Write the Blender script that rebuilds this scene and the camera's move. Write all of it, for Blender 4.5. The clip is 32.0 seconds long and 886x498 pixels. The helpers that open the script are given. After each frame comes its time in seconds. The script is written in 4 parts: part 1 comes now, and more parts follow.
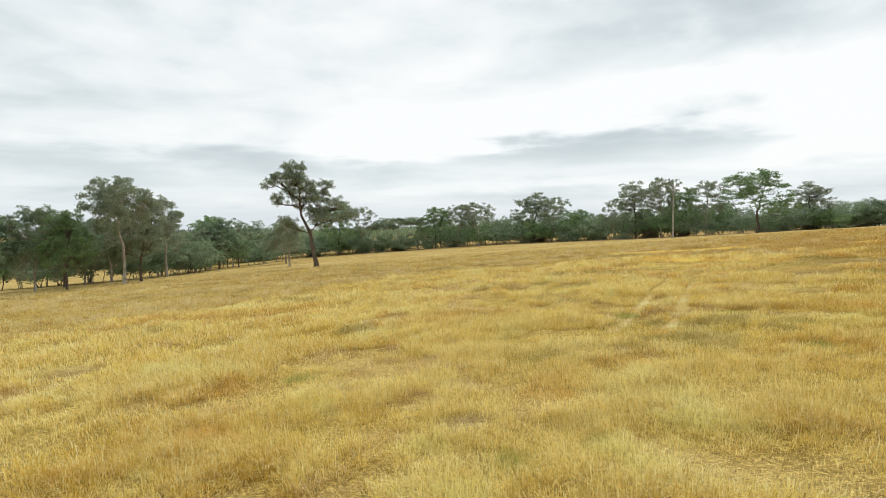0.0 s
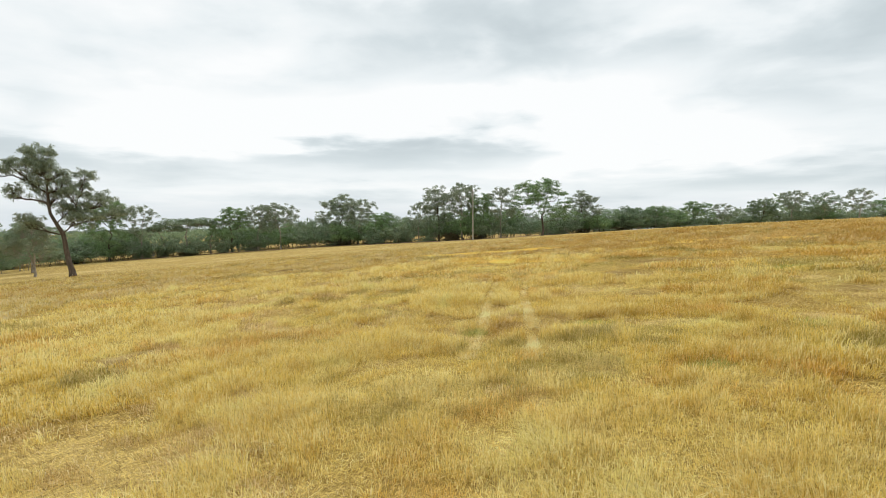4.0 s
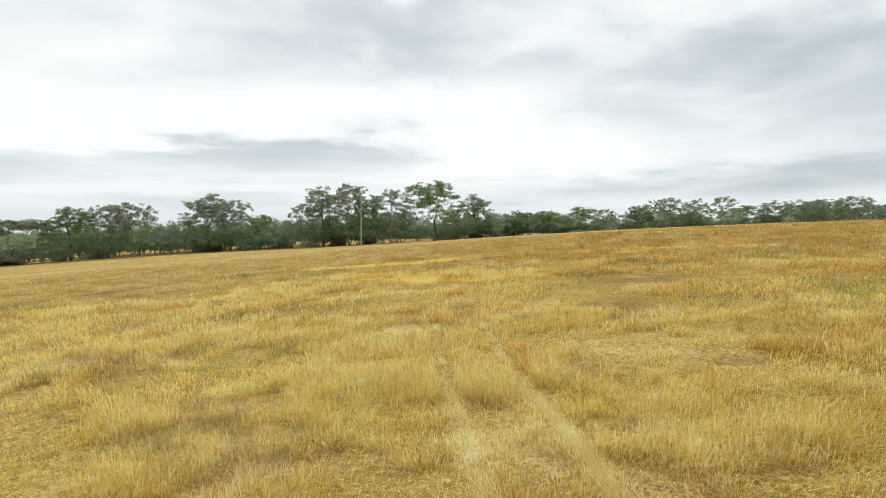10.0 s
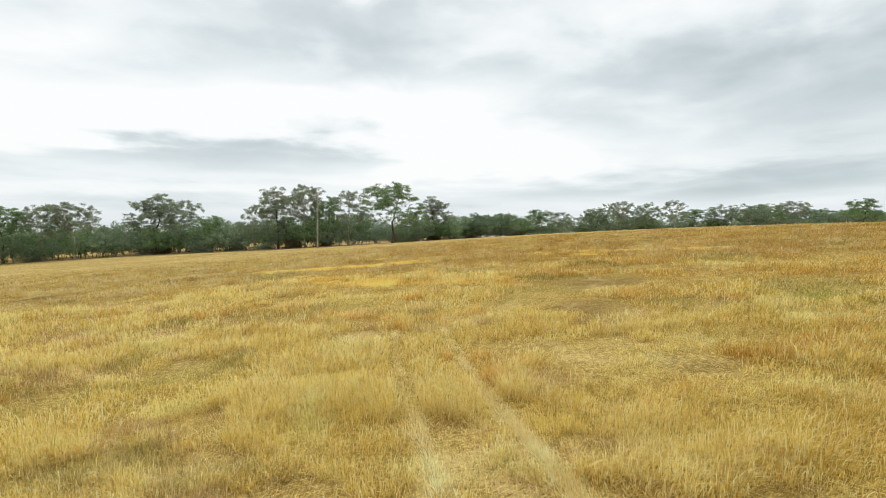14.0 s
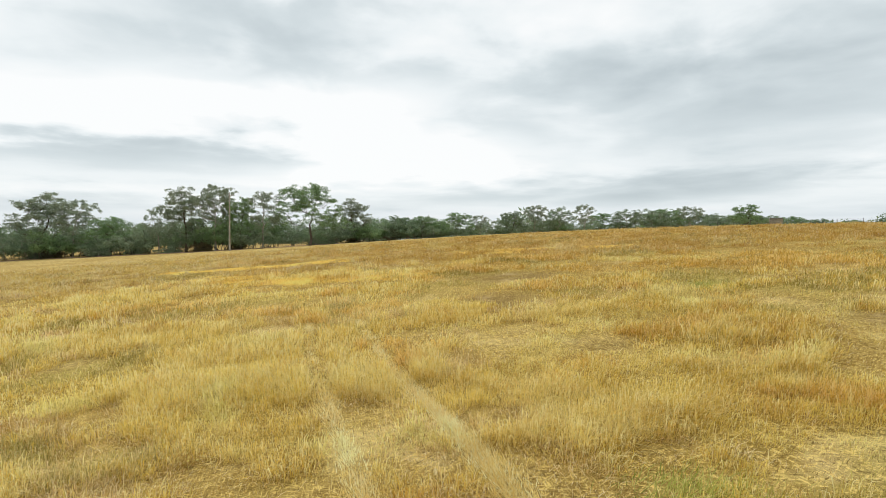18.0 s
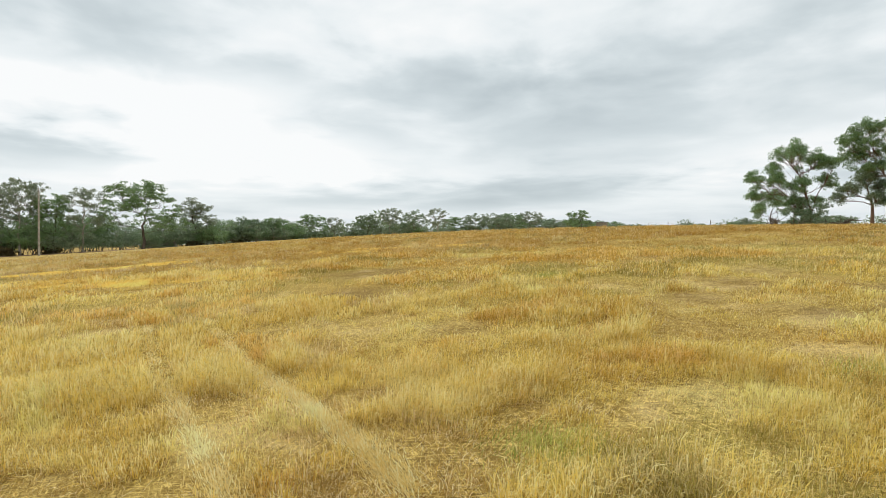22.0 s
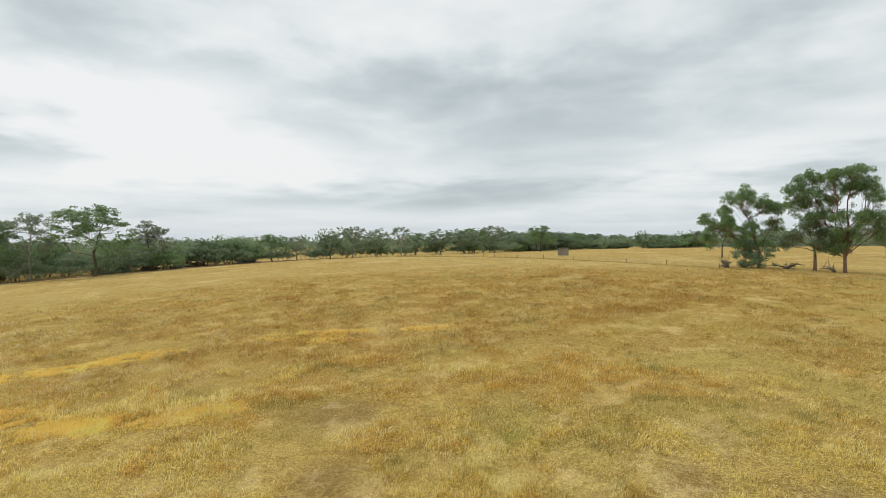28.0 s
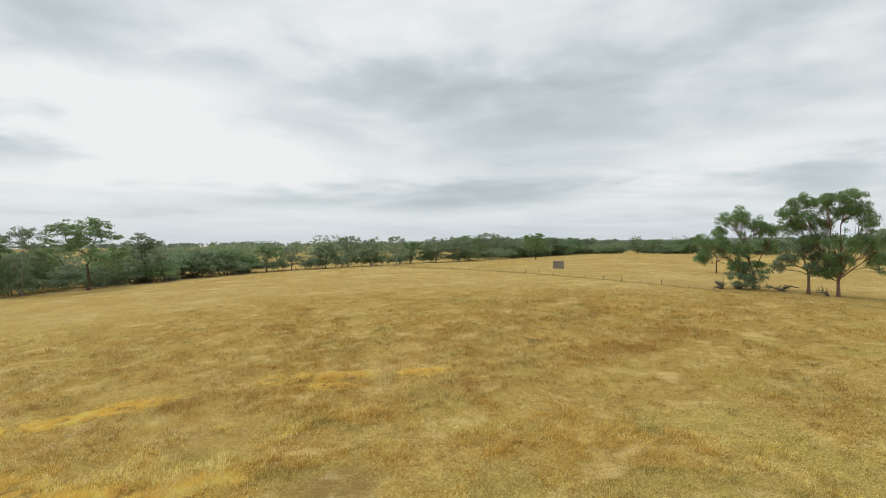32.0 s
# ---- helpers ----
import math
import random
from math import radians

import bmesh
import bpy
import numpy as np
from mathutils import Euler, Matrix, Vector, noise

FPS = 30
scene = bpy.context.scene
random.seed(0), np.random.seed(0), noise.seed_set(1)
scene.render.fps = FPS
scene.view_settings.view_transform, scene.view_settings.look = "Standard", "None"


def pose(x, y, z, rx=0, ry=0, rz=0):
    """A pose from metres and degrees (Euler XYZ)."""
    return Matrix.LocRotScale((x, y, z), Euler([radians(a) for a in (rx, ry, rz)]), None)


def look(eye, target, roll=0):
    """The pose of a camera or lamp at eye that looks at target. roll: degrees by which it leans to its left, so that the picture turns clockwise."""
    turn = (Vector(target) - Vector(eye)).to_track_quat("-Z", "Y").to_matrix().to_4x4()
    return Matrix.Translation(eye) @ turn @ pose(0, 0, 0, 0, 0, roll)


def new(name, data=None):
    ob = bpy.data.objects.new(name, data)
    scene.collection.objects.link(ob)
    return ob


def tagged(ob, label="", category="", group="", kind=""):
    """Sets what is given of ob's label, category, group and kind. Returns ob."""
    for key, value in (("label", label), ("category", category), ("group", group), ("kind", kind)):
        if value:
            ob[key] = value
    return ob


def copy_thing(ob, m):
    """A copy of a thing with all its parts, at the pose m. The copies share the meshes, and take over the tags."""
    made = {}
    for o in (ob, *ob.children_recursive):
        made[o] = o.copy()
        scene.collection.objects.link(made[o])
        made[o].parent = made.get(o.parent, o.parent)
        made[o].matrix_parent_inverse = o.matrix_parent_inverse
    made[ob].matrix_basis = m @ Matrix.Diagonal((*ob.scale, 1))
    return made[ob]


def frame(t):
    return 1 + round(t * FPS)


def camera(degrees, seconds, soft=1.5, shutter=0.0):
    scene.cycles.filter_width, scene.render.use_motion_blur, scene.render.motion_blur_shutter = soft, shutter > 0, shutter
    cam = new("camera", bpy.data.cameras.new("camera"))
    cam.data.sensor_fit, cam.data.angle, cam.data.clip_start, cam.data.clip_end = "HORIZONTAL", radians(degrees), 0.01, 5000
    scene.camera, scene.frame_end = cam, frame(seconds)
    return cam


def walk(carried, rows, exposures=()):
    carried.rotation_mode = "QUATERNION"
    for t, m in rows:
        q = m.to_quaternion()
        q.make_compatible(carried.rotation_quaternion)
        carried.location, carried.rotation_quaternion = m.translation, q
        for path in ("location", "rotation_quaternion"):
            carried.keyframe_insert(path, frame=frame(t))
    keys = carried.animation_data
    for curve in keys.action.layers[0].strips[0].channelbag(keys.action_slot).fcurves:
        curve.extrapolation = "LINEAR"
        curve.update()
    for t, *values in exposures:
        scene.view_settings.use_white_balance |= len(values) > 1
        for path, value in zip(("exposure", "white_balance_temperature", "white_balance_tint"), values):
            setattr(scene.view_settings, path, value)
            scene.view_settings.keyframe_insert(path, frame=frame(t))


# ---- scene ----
cam = camera(78.80, 32.0, soft=0.6)


def view(x, y, z, heading, pitch, roll=0):
    """A camera pose: heading clockwise from +y, pitch up, in degrees."""
    a, b = radians(heading), radians(pitch)
    return look((x, y, z), (x + math.sin(a) * math.cos(b), y + math.cos(a) * math.cos(b), z + math.sin(b)), roll)


PATH = [
    (0.0, view(6.76, -18.09, 4.00, -34.46, -2.68, -0.72)),
    (0.5, view(6.57, -17.97, 3.98, -32.14, -2.68, -0.70)),
    (1.0, view(6.34, -17.72, 3.99, -28.58, -2.68, -0.61)),
    (1.5, view(6.05, -17.33, 3.96, -26.19, -2.65, -0.56)),
    (2.0, view(5.69, -16.83, 3.92, -23.79, -2.63, -0.56)),
    (2.5, view(5.25, -16.18, 3.88, -22.08, -2.62, -0.58)),
    (3.0, view(4.77, -15.39, 3.84, -19.68, -2.63, -0.52)),
    (3.5, view(4.28, -14.42, 3.78, -16.37, -2.58, -0.38)),
    (4.0, view(3.82, -13.29, 3.72, -13.93, -2.54, -0.30)),
    (4.5, view(3.38, -12.06, 3.69, -12.33, -2.51, -0.29)),
    (5.0, view(2.91, -10.75, 3.73, -11.10, -2.49, -0.27)),
    (5.5, view(2.42, -9.36, 3.82, -10.20, -2.48, -0.25)),
    (6.0, view(1.94, -7.87, 3.90, -9.57, -2.47, -0.23)),
    (6.5, view(1.48, -6.30, 3.95, -9.14, -2.46, -0.21)),
    (7.0, view(1.07, -4.64, 3.93, -8.87, -2.43, -0.20)),
    (7.5, view(0.68, -3.11, 3.90, -8.42, -2.35, -0.17)),
    (8.0, view(0.40, -1.99, 3.89, -8.25, -2.29, -0.18)),
    (8.5, view(0.25, -1.47, 3.83, -8.21, -2.26, -0.18)),
    (9.0, view(0.16, -1.27, 3.81, -7.91, -2.24, -0.17)),
    (9.5, view(0.13, -1.13, 3.81, -4.32, -2.17, -0.12)),
    (10.0, view(0.09, -0.98, 3.79, -1.69, -2.13, -0.08)),
    (10.5, view(0.08, -0.83, 3.76, -1.15, -2.11, -0.07)),
    (11.0, view(0.09, -0.68, 3.75, -0.99, -2.08, -0.05)),
    (11.5, view(0.10, -0.47, 3.76, -0.97, -2.05, -0.03)),
    (12.0, view(0.08, -0.26, 3.79, -0.90, -2.02, -0.01)),
    (12.5, view(0.05, -0.10, 3.77, -0.90, -2.01, -0.01)),
    (13.0, view(0.00, 0.00, 3.75, 0.00, -1.96, 0.02)),
    (13.5, view(0.00, 0.02, 3.74, 0.92, -1.94, 0.05)),
    (14.0, view(0.02, -0.02, 3.76, 2.76, -1.89, 0.09)),
    (14.5, view(0.05, -0.14, 3.74, 4.43, -1.86, 0.09)),
    (15.0, view(0.05, -0.27, 3.72, 6.94, -1.78, 0.07)),
    (15.5, view(0.05, -0.36, 3.73, 8.89, -1.72, 0.07)),
    (16.0, view(0.08, -0.37, 3.74, 10.00, -1.66, 0.08)),
    (16.5, view(0.12, -0.32, 3.73, 10.52, -1.61, 0.10)),
    (17.0, view(0.16, -0.26, 3.68, 10.72, -1.56, 0.12)),
    (17.5, view(0.17, -0.23, 3.56, 10.87, -1.52, 0.13)),
    (18.0, view(0.15, -0.26, 3.37, 11.22, -1.49, 0.14)),
    (18.5, view(0.11, -0.32, 3.18, 11.46, -1.46, 0.14)),
    (19.0, view(0.10, -0.39, 3.01, 11.62, -1.42, 0.18)),
    (19.5, view(0.09, -0.43, 2.94, 11.78, -1.40, 0.22)),
    (20.0, view(0.13, -0.40, 2.93, 11.92, -1.38, 0.26)),
    (20.5, view(0.19, -0.32, 2.98, 13.67, -1.32, 0.18)),
    (21.0, view(0.20, -0.22, 3.01, 18.05, -1.22, 0.12)),
    (21.5, view(0.13, -0.18, 3.00, 23.62, -1.13, 0.11)),
    (22.0, view(0.00, -0.27, 3.00, 26.52, -1.09, 0.10)),
    (22.5, view(-0.08, -0.33, 3.28, 27.72, -1.10, 0.10)),
    (23.0, view(-0.13, -0.43, 3.86, 28.32, -1.06, 0.09)),
    (23.5, view(-0.15, -0.55, 4.60, 28.83, -1.05, 0.03)),
    (24.0, view(-0.17, -0.66, 5.34, 29.33, -1.04, -0.01)),
    (24.5, view(-0.13, -0.69, 6.01, 29.67, -1.01, 0.04)),
    (25.0, view(-0.09, -0.66, 6.69, 29.87, -0.98, 0.06)),
    (25.5, view(-0.07, -0.62, 7.36, 29.97, -0.99, 0.06)),
    (26.0, view(-0.11, -0.54, 8.02, 30.09, -1.00, 0.06)),
    (26.5, view(-0.18, -0.46, 8.66, 30.22, -1.00, 0.05)),
    (27.0, view(-0.26, -0.40, 9.28, 30.33, -1.01, 0.04)),
    (27.5, view(-0.32, -0.37, 9.88, 30.40, -1.01, 0.04)),
    (28.0, view(-0.33, -0.38, 10.44, 30.42, -1.01, 0.05)),
    (28.5, view(-0.36, -0.42, 10.95, 30.48, -0.99, 0.06)),
    (29.0, view(-0.41, -0.43, 11.46, 30.58, -0.99, 0.03)),
    (29.5, view(-0.45, -0.38, 11.97, 30.67, -1.00, 0.02)),
    (30.0, view(-0.44, -0.33, 12.48, 30.72, -1.01, 0.04)),
    (30.5, view(-0.42, -0.31, 12.94, 30.79, -1.03, 0.05)),
    (31.0, view(-0.43, -0.29, 13.41, 30.89, -1.02, 0.07)),
    (31.5, view(-0.44, -0.26, 13.89, 30.94, -1.01, 0.09)),
    (32.0, view(-0.46, -0.23, 14.32, 30.96, -1.00, 0.08)),
]
walk(cam, PATH, [(0.0, 0.0), (20.0, -0.01), (26.0, -0.13), (32.0, -0.20)])

# ---- world and light: bright overcast, the sun behind the cloud ----
SUN_AZ, SUN_EL = -14.0, 52.0
world = bpy.data.worlds.new("overcast_sky")
scene.world = world
world.use_nodes = True


class Nodes:
    """Short hand for building node trees."""

    def __init__(self, tree):
        self.tree = tree
        tree.nodes.clear()

    def add(self, kind, values=None, operation=None):
        n = self.tree.nodes.new(kind)
        if operation:
            n.operation = operation
        for k, v in (values or {}).items():
            if isinstance(v, bpy.types.NodeSocket):
                self.tree.links.new(v, n.inputs[k])
            else:
                n.inputs[k].default_value = v
        return n

    def math(self, op, a, b=0.0, clamp=False):
        n = self.add("ShaderNodeMath", {0: a, 1: b}, operation=op)
        n.use_clamp = clamp
        return n.outputs[0]

    def vec(self, op, a, b=(0, 0, 0)):
        return self.add("ShaderNodeVectorMath", {0: a, 1: b}, operation=op).outputs[0]

    def noise(self, where, scale, detail=3.0, rough=0.5, distort=0.0):
        return self.add("ShaderNodeTexNoise", {"Vector": where, "Scale": scale, "Detail": detail, "Roughness": rough, "Distortion": distort}).outputs[0]

    def ramp(self, fac, *stops):
        n = self.add("ShaderNodeValToRGB", {0: fac})
        e = n.color_ramp.elements
        while len(e) < len(stops):
            e.new(0.5)
        for el, (at, col) in zip(e, stops):
            el.position = at
            el.color = (*col, 1) if len(col) == 3 else col
        return n.outputs[0]

    def grey(self, fac, a, b):
        n = self.add("ShaderNodeMapRange", {0: fac, 1: a, 2: b})
        n.interpolation_type = "SMOOTHSTEP"
        return n.outputs[0]

    def mix(self, fac, a, b, mode="MIX"):
        n = self.add("ShaderNodeMix")
        n.data_type, n.blend_type = "RGBA", mode
        for i, v in ((0, fac), (6, a), (7, b)):
            if isinstance(v, bpy.types.NodeSocket):
                self.tree.links.new(v, n.inputs[i])
            else:
                n.inputs[i].default_value = v if i == 0 else (*v, 1)
        return n.outputs[2]

    def link(self, a, b):
        self.tree.links.new(a, b)


# masses of the cloud deck: azimuth and height in degrees, half width, half depth, lighter (+) or darker (-)
CLOUDS = [(-7, 12.6, 22, 3.2, 0.36), (-31, 10.4, 14, 2.6, 0.28), (10, 8.6, 15, 2.4, 0.40), (60, 8.0, 20, 2.2, 0.24), (-41, 8.0, 11, 2.0, 0.34), (-9, 17.2, 19, 2.6, -0.26), (-19, 7.2, 22, 2.0, -0.36),
          (27, 13.5, 26, 6.5, -0.25), (24, 4.4, 36, 2.0, -0.22), (-12, 21.0, 22, 3.0, -0.22), (-58, 6.0, 24, 2.6, -0.22), (57, 14.5, 22, 6.0, -0.1), (-24, 2.6, 15, 1.5, -0.20)]


def build_sky():
    n = Nodes(world.node_tree)
    where = n.add("ShaderNodeTexCoord").outputs["Generated"]
    xyz = n.add("ShaderNodeSeparateXYZ", {0: where})
    up = n.math("MAXIMUM", xyz.outputs[2], 0.0)
    layer = n.math("MULTIPLY", n.math("LOGARITHM", n.math("ADD", up, 0.09), 2.718), 1.0)
    deck = n.add("ShaderNodeCombineXYZ", {0: xyz.outputs[0], 1: xyz.outputs[1], 2: layer}).outputs[0]
    moved = n.vec("ADD", deck, (2.3, 0.7, 0.0))
    broad = n.noise(moved, 2.2, 3.0, 0.5, 0.3)
    fine = n.noise(moved, 5.0, 5.0, 0.49, 0.25)
    small = n.noise(n.vec("ADD", moved, (5.0, 1.0, 3.0)), 11.0, 4.0, 0.5, 0.2)
    # the masses, with ragged edges
    az = n.math("MULTIPLY", n.math("ARCTAN2", xyz.outputs[0], xyz.outputs[1]), 57.296)
    el = n.math("MULTIPLY", n.math("ARCSINE", xyz.outputs[2]), 57.296)
    az = n.math("ADD", az, n.math("MULTIPLY", n.math("SUBTRACT", broad, 0.5), 34.0))
    ragged = n.math("ADD", n.math("MULTIPLY", n.math("SUBTRACT", fine, 0.5), 7.0), n.math("MULTIPLY", n.math("SUBTRACT", small, 0.5), 3.0))
    el = n.math("ADD", el, n.math("MULTIPLY", ragged, n.grey(up, -0.02, 0.16)))
    at = n.add("ShaderNodeCombineXYZ", {0: az, 1: el}).outputs[0]
    cloud = n.math("ADD", n.math("MULTIPLY", n.math("SUBTRACT", fine, 0.5), 0.85), n.math("MULTIPLY", n.math("SUBTRACT", small, 0.5), 0.24))
    cloud = n.math("ADD", cloud, n.math("MULTIPLY", n.math("SUBTRACT", broad, 0.5), 0.5))
    for a, e, wide, deep, weight in CLOUDS:
        off = n.vec("MULTIPLY", n.vec("SUBTRACT", at, (a, e, 0)), (1 / wide, 1 / deep, 0))
        far = n.add("ShaderNodeVectorMath", {0: off}, operation="LENGTH").outputs["Value"]
        cloud = n.math("ADD", cloud, n.math("MULTIPLY", n.grey(far, 1.25, 0.15), weight))
    sun = Vector((math.sin(radians(SUN_AZ)) * 0.97, math.cos(radians(SUN_AZ)) * 0.97, 0.24))
    glow = n.grey(n.add("ShaderNodeVectorMath", {0: where, 1: sun}, operation="DOT_PRODUCT").outputs["Value"], 0.5, 1.0)
    cloud = n.math("ADD", n.math("ADD", cloud, 0.53), n.math("MULTIPLY", glow, 0.17))
    tone = n.ramp(cloud, (0.08, (0.51, 0.58, 0.61)), (0.38, (0.68, 0.75, 0.775)), (0.60, (0.86, 0.91, 0.925)), (0.82, (0.985, 1.0, 1.0)))
    haze = n.grey(up, 0.0, 0.07)
    tone = n.mix(haze, n.mix(0.6, tone, (0.66, 0.73, 0.79)), tone)
    sky = n.add("ShaderNodeTexSky")
    sky.sky_type, sky.sun_disc, sky.sun_elevation, sky.sun_rotation = "NISHITA", False, radians(SUN_EL), radians(SUN_AZ)
    clear = n.add("ShaderNodeBackground", {0: sky.outputs[0], 1: 0.05}).outputs[0]
    deckbg = n.add("ShaderNodeBackground", {0: tone, 1: 1.04}).outputs[0]
    mixed = n.add("ShaderNodeMixShader", {0: 0.93, 1: clear, 2: deckbg}).outputs[0]
    n.add("ShaderNodeOutputWorld", {0: mixed})


build_sky()
sun_data = bpy.data.lights.new("sun", "SUN")
sun_data.energy, sun_data.angle, sun_data.color = 1.5, radians(25), (1.0, 0.96, 0.9)
sun = new("sun", sun_data)
sun.matrix_world = look((0, 0, 200), Vector((0, 0, 200)) - Vector((math.sin(radians(SUN_AZ)) * math.cos(radians(SUN_EL)), math.cos(radians(SUN_AZ)) * math.cos(radians(SUN_EL)), math.sin(radians(SUN_EL)))))


# ---- lie of the land ----
LAND = [-0.07, 4.04, 1.04, -6.59, -2.04, 0.19, 10.23, 3.89, -0.5, -5.28, -5.7, -1.52, -5.97, 4.38, 6.31, -5.45, 0.11, 0.75, -5.26, 1.72, 6.99]


def land(x, y):
    """Height of the paddock: a long rise to the east, falling to the tree line in the west."""
    u, v = np.tanh(np.asarray(x, float) / 150.0), np.tanh(np.asarray(y, float) / 190.0)
    out, k = 0.0 * u, 0
    for i in range(6):
        for j in range(6 - i):
            out = out + LAND[k] * u**i * v**j
            k += 1
    r = np.hypot(x, y)
    out = out - 0.0105 * np.maximum(0.0, np.sqrt(np.maximum(r, 1.0) ** 2 + 150.0**2) - 480.0)
    return out + 0.05 * np.sin(np.asarray(x) * 0.9 + np.sin(np.asarray(y) * 0.7)) * np.cos(np.asarray(y) * 0.8) * (r < 400)


def ground_at(x, y):
    return float(land(x, y))


# ---- materials ----
def material(name):
    m = bpy.data.materials.new(name)
    m.use_nodes = True
    return m, Nodes(m.node_tree)


def finish(n, colour, rough=0.8, bump=None, metal=0.0, strength=0.4, dist=0.02, spec=0.3):
    s = n.add("ShaderNodeBsdfPrincipled", {"Base Color": colour, "Roughness": rough, "Metallic": metal, "Specular IOR Level": spec})
    if bump is not None:
        s.inputs["Normal"].default_value = (0, 0, 0)
        n.link(n.add("ShaderNodeBump", {"Height": bump, "Strength": strength, "Distance": dist}).outputs[0], s.inputs["Normal"])
    return s


def place(n):
    return n.add("ShaderNodeTexCoord").outputs["Object"]


def field_tint(n, where, base, light, deep):
    """Dry grass in patches: its own colour drifting to a lighter and a deeper one."""
    a = n.noise(where, 0.07, 3.0, 0.55)
    b = n.noise(where, 0.42, 4.0, 0.65)
    c = n.noise(n.vec("ADD", where, (40, 9, 0)), 0.17, 3.0, 0.6)
    e = n.noise(n.vec("ADD", where, (3, -19, 0)), 0.95, 3.0, 0.6)
    col = n.mix(n.grey(b, 0.48, 0.68), base, light)
    col = n.mix(n.math("MULTIPLY", n.grey(e, 0.46, 0.64), 0.8), col, deep)
    col = n.mix(n.math("MULTIPLY", n.grey(a, 0.50, 0.62), 0.6), col, light)
    col = n.mix(n.math("MULTIPLY", n.grey(c, 0.48, 0.64), 0.6), col, deep)
    # browned-off patches, more of them up the rise
    d = n.noise(n.vec("ADD", where, (-17, 31, 0)), 0.16, 5.0, 0.62, 0.4)
    rise = n.grey(n.add("ShaderNodeSeparateXYZ", {0: where}).outputs[1], 8.0, 34.0)
    brown = tuple(p * q for p, q in zip(deep, (0.80, 0.68, 0.46)))
    col = n.mix(n.math("MULTIPLY", n.grey(d, 0.47, 0.60), n.math("ADD", n.math("MULTIPLY", rise, 0.40), 0.12)), col, brown)
    # small dark brown flecks, thicker to the east
    fleck = n.noise(n.vec("ADD", where, (13, 77, 0)), 1.3, 4.0, 0.7, 0.5)
    east = n.grey(n.add("ShaderNodeSeparateXYZ", {0: where}).outputs[0], 4.0, 16.0)
    col = n.mix(n.math("MULTIPLY", n.grey(fleck, 0.52, 0.62), n.math("ADD", n.math("MULTIPLY", east, 0.40), 0.12)), col, tuple(p * q for p, q in zip(deep, (0.58, 0.50, 0.40))))
    e = n.noise(n.vec("ADD", where, (61, -7, 0)), 0.30, 4.0, 0.6, 0.3)
    return n.mix(n.math("MULTIPLY", n.grey(e, 0.54, 0.66), 0.7), col, tuple(min(0.95, 1.08 * q + 0.06) for q in light))


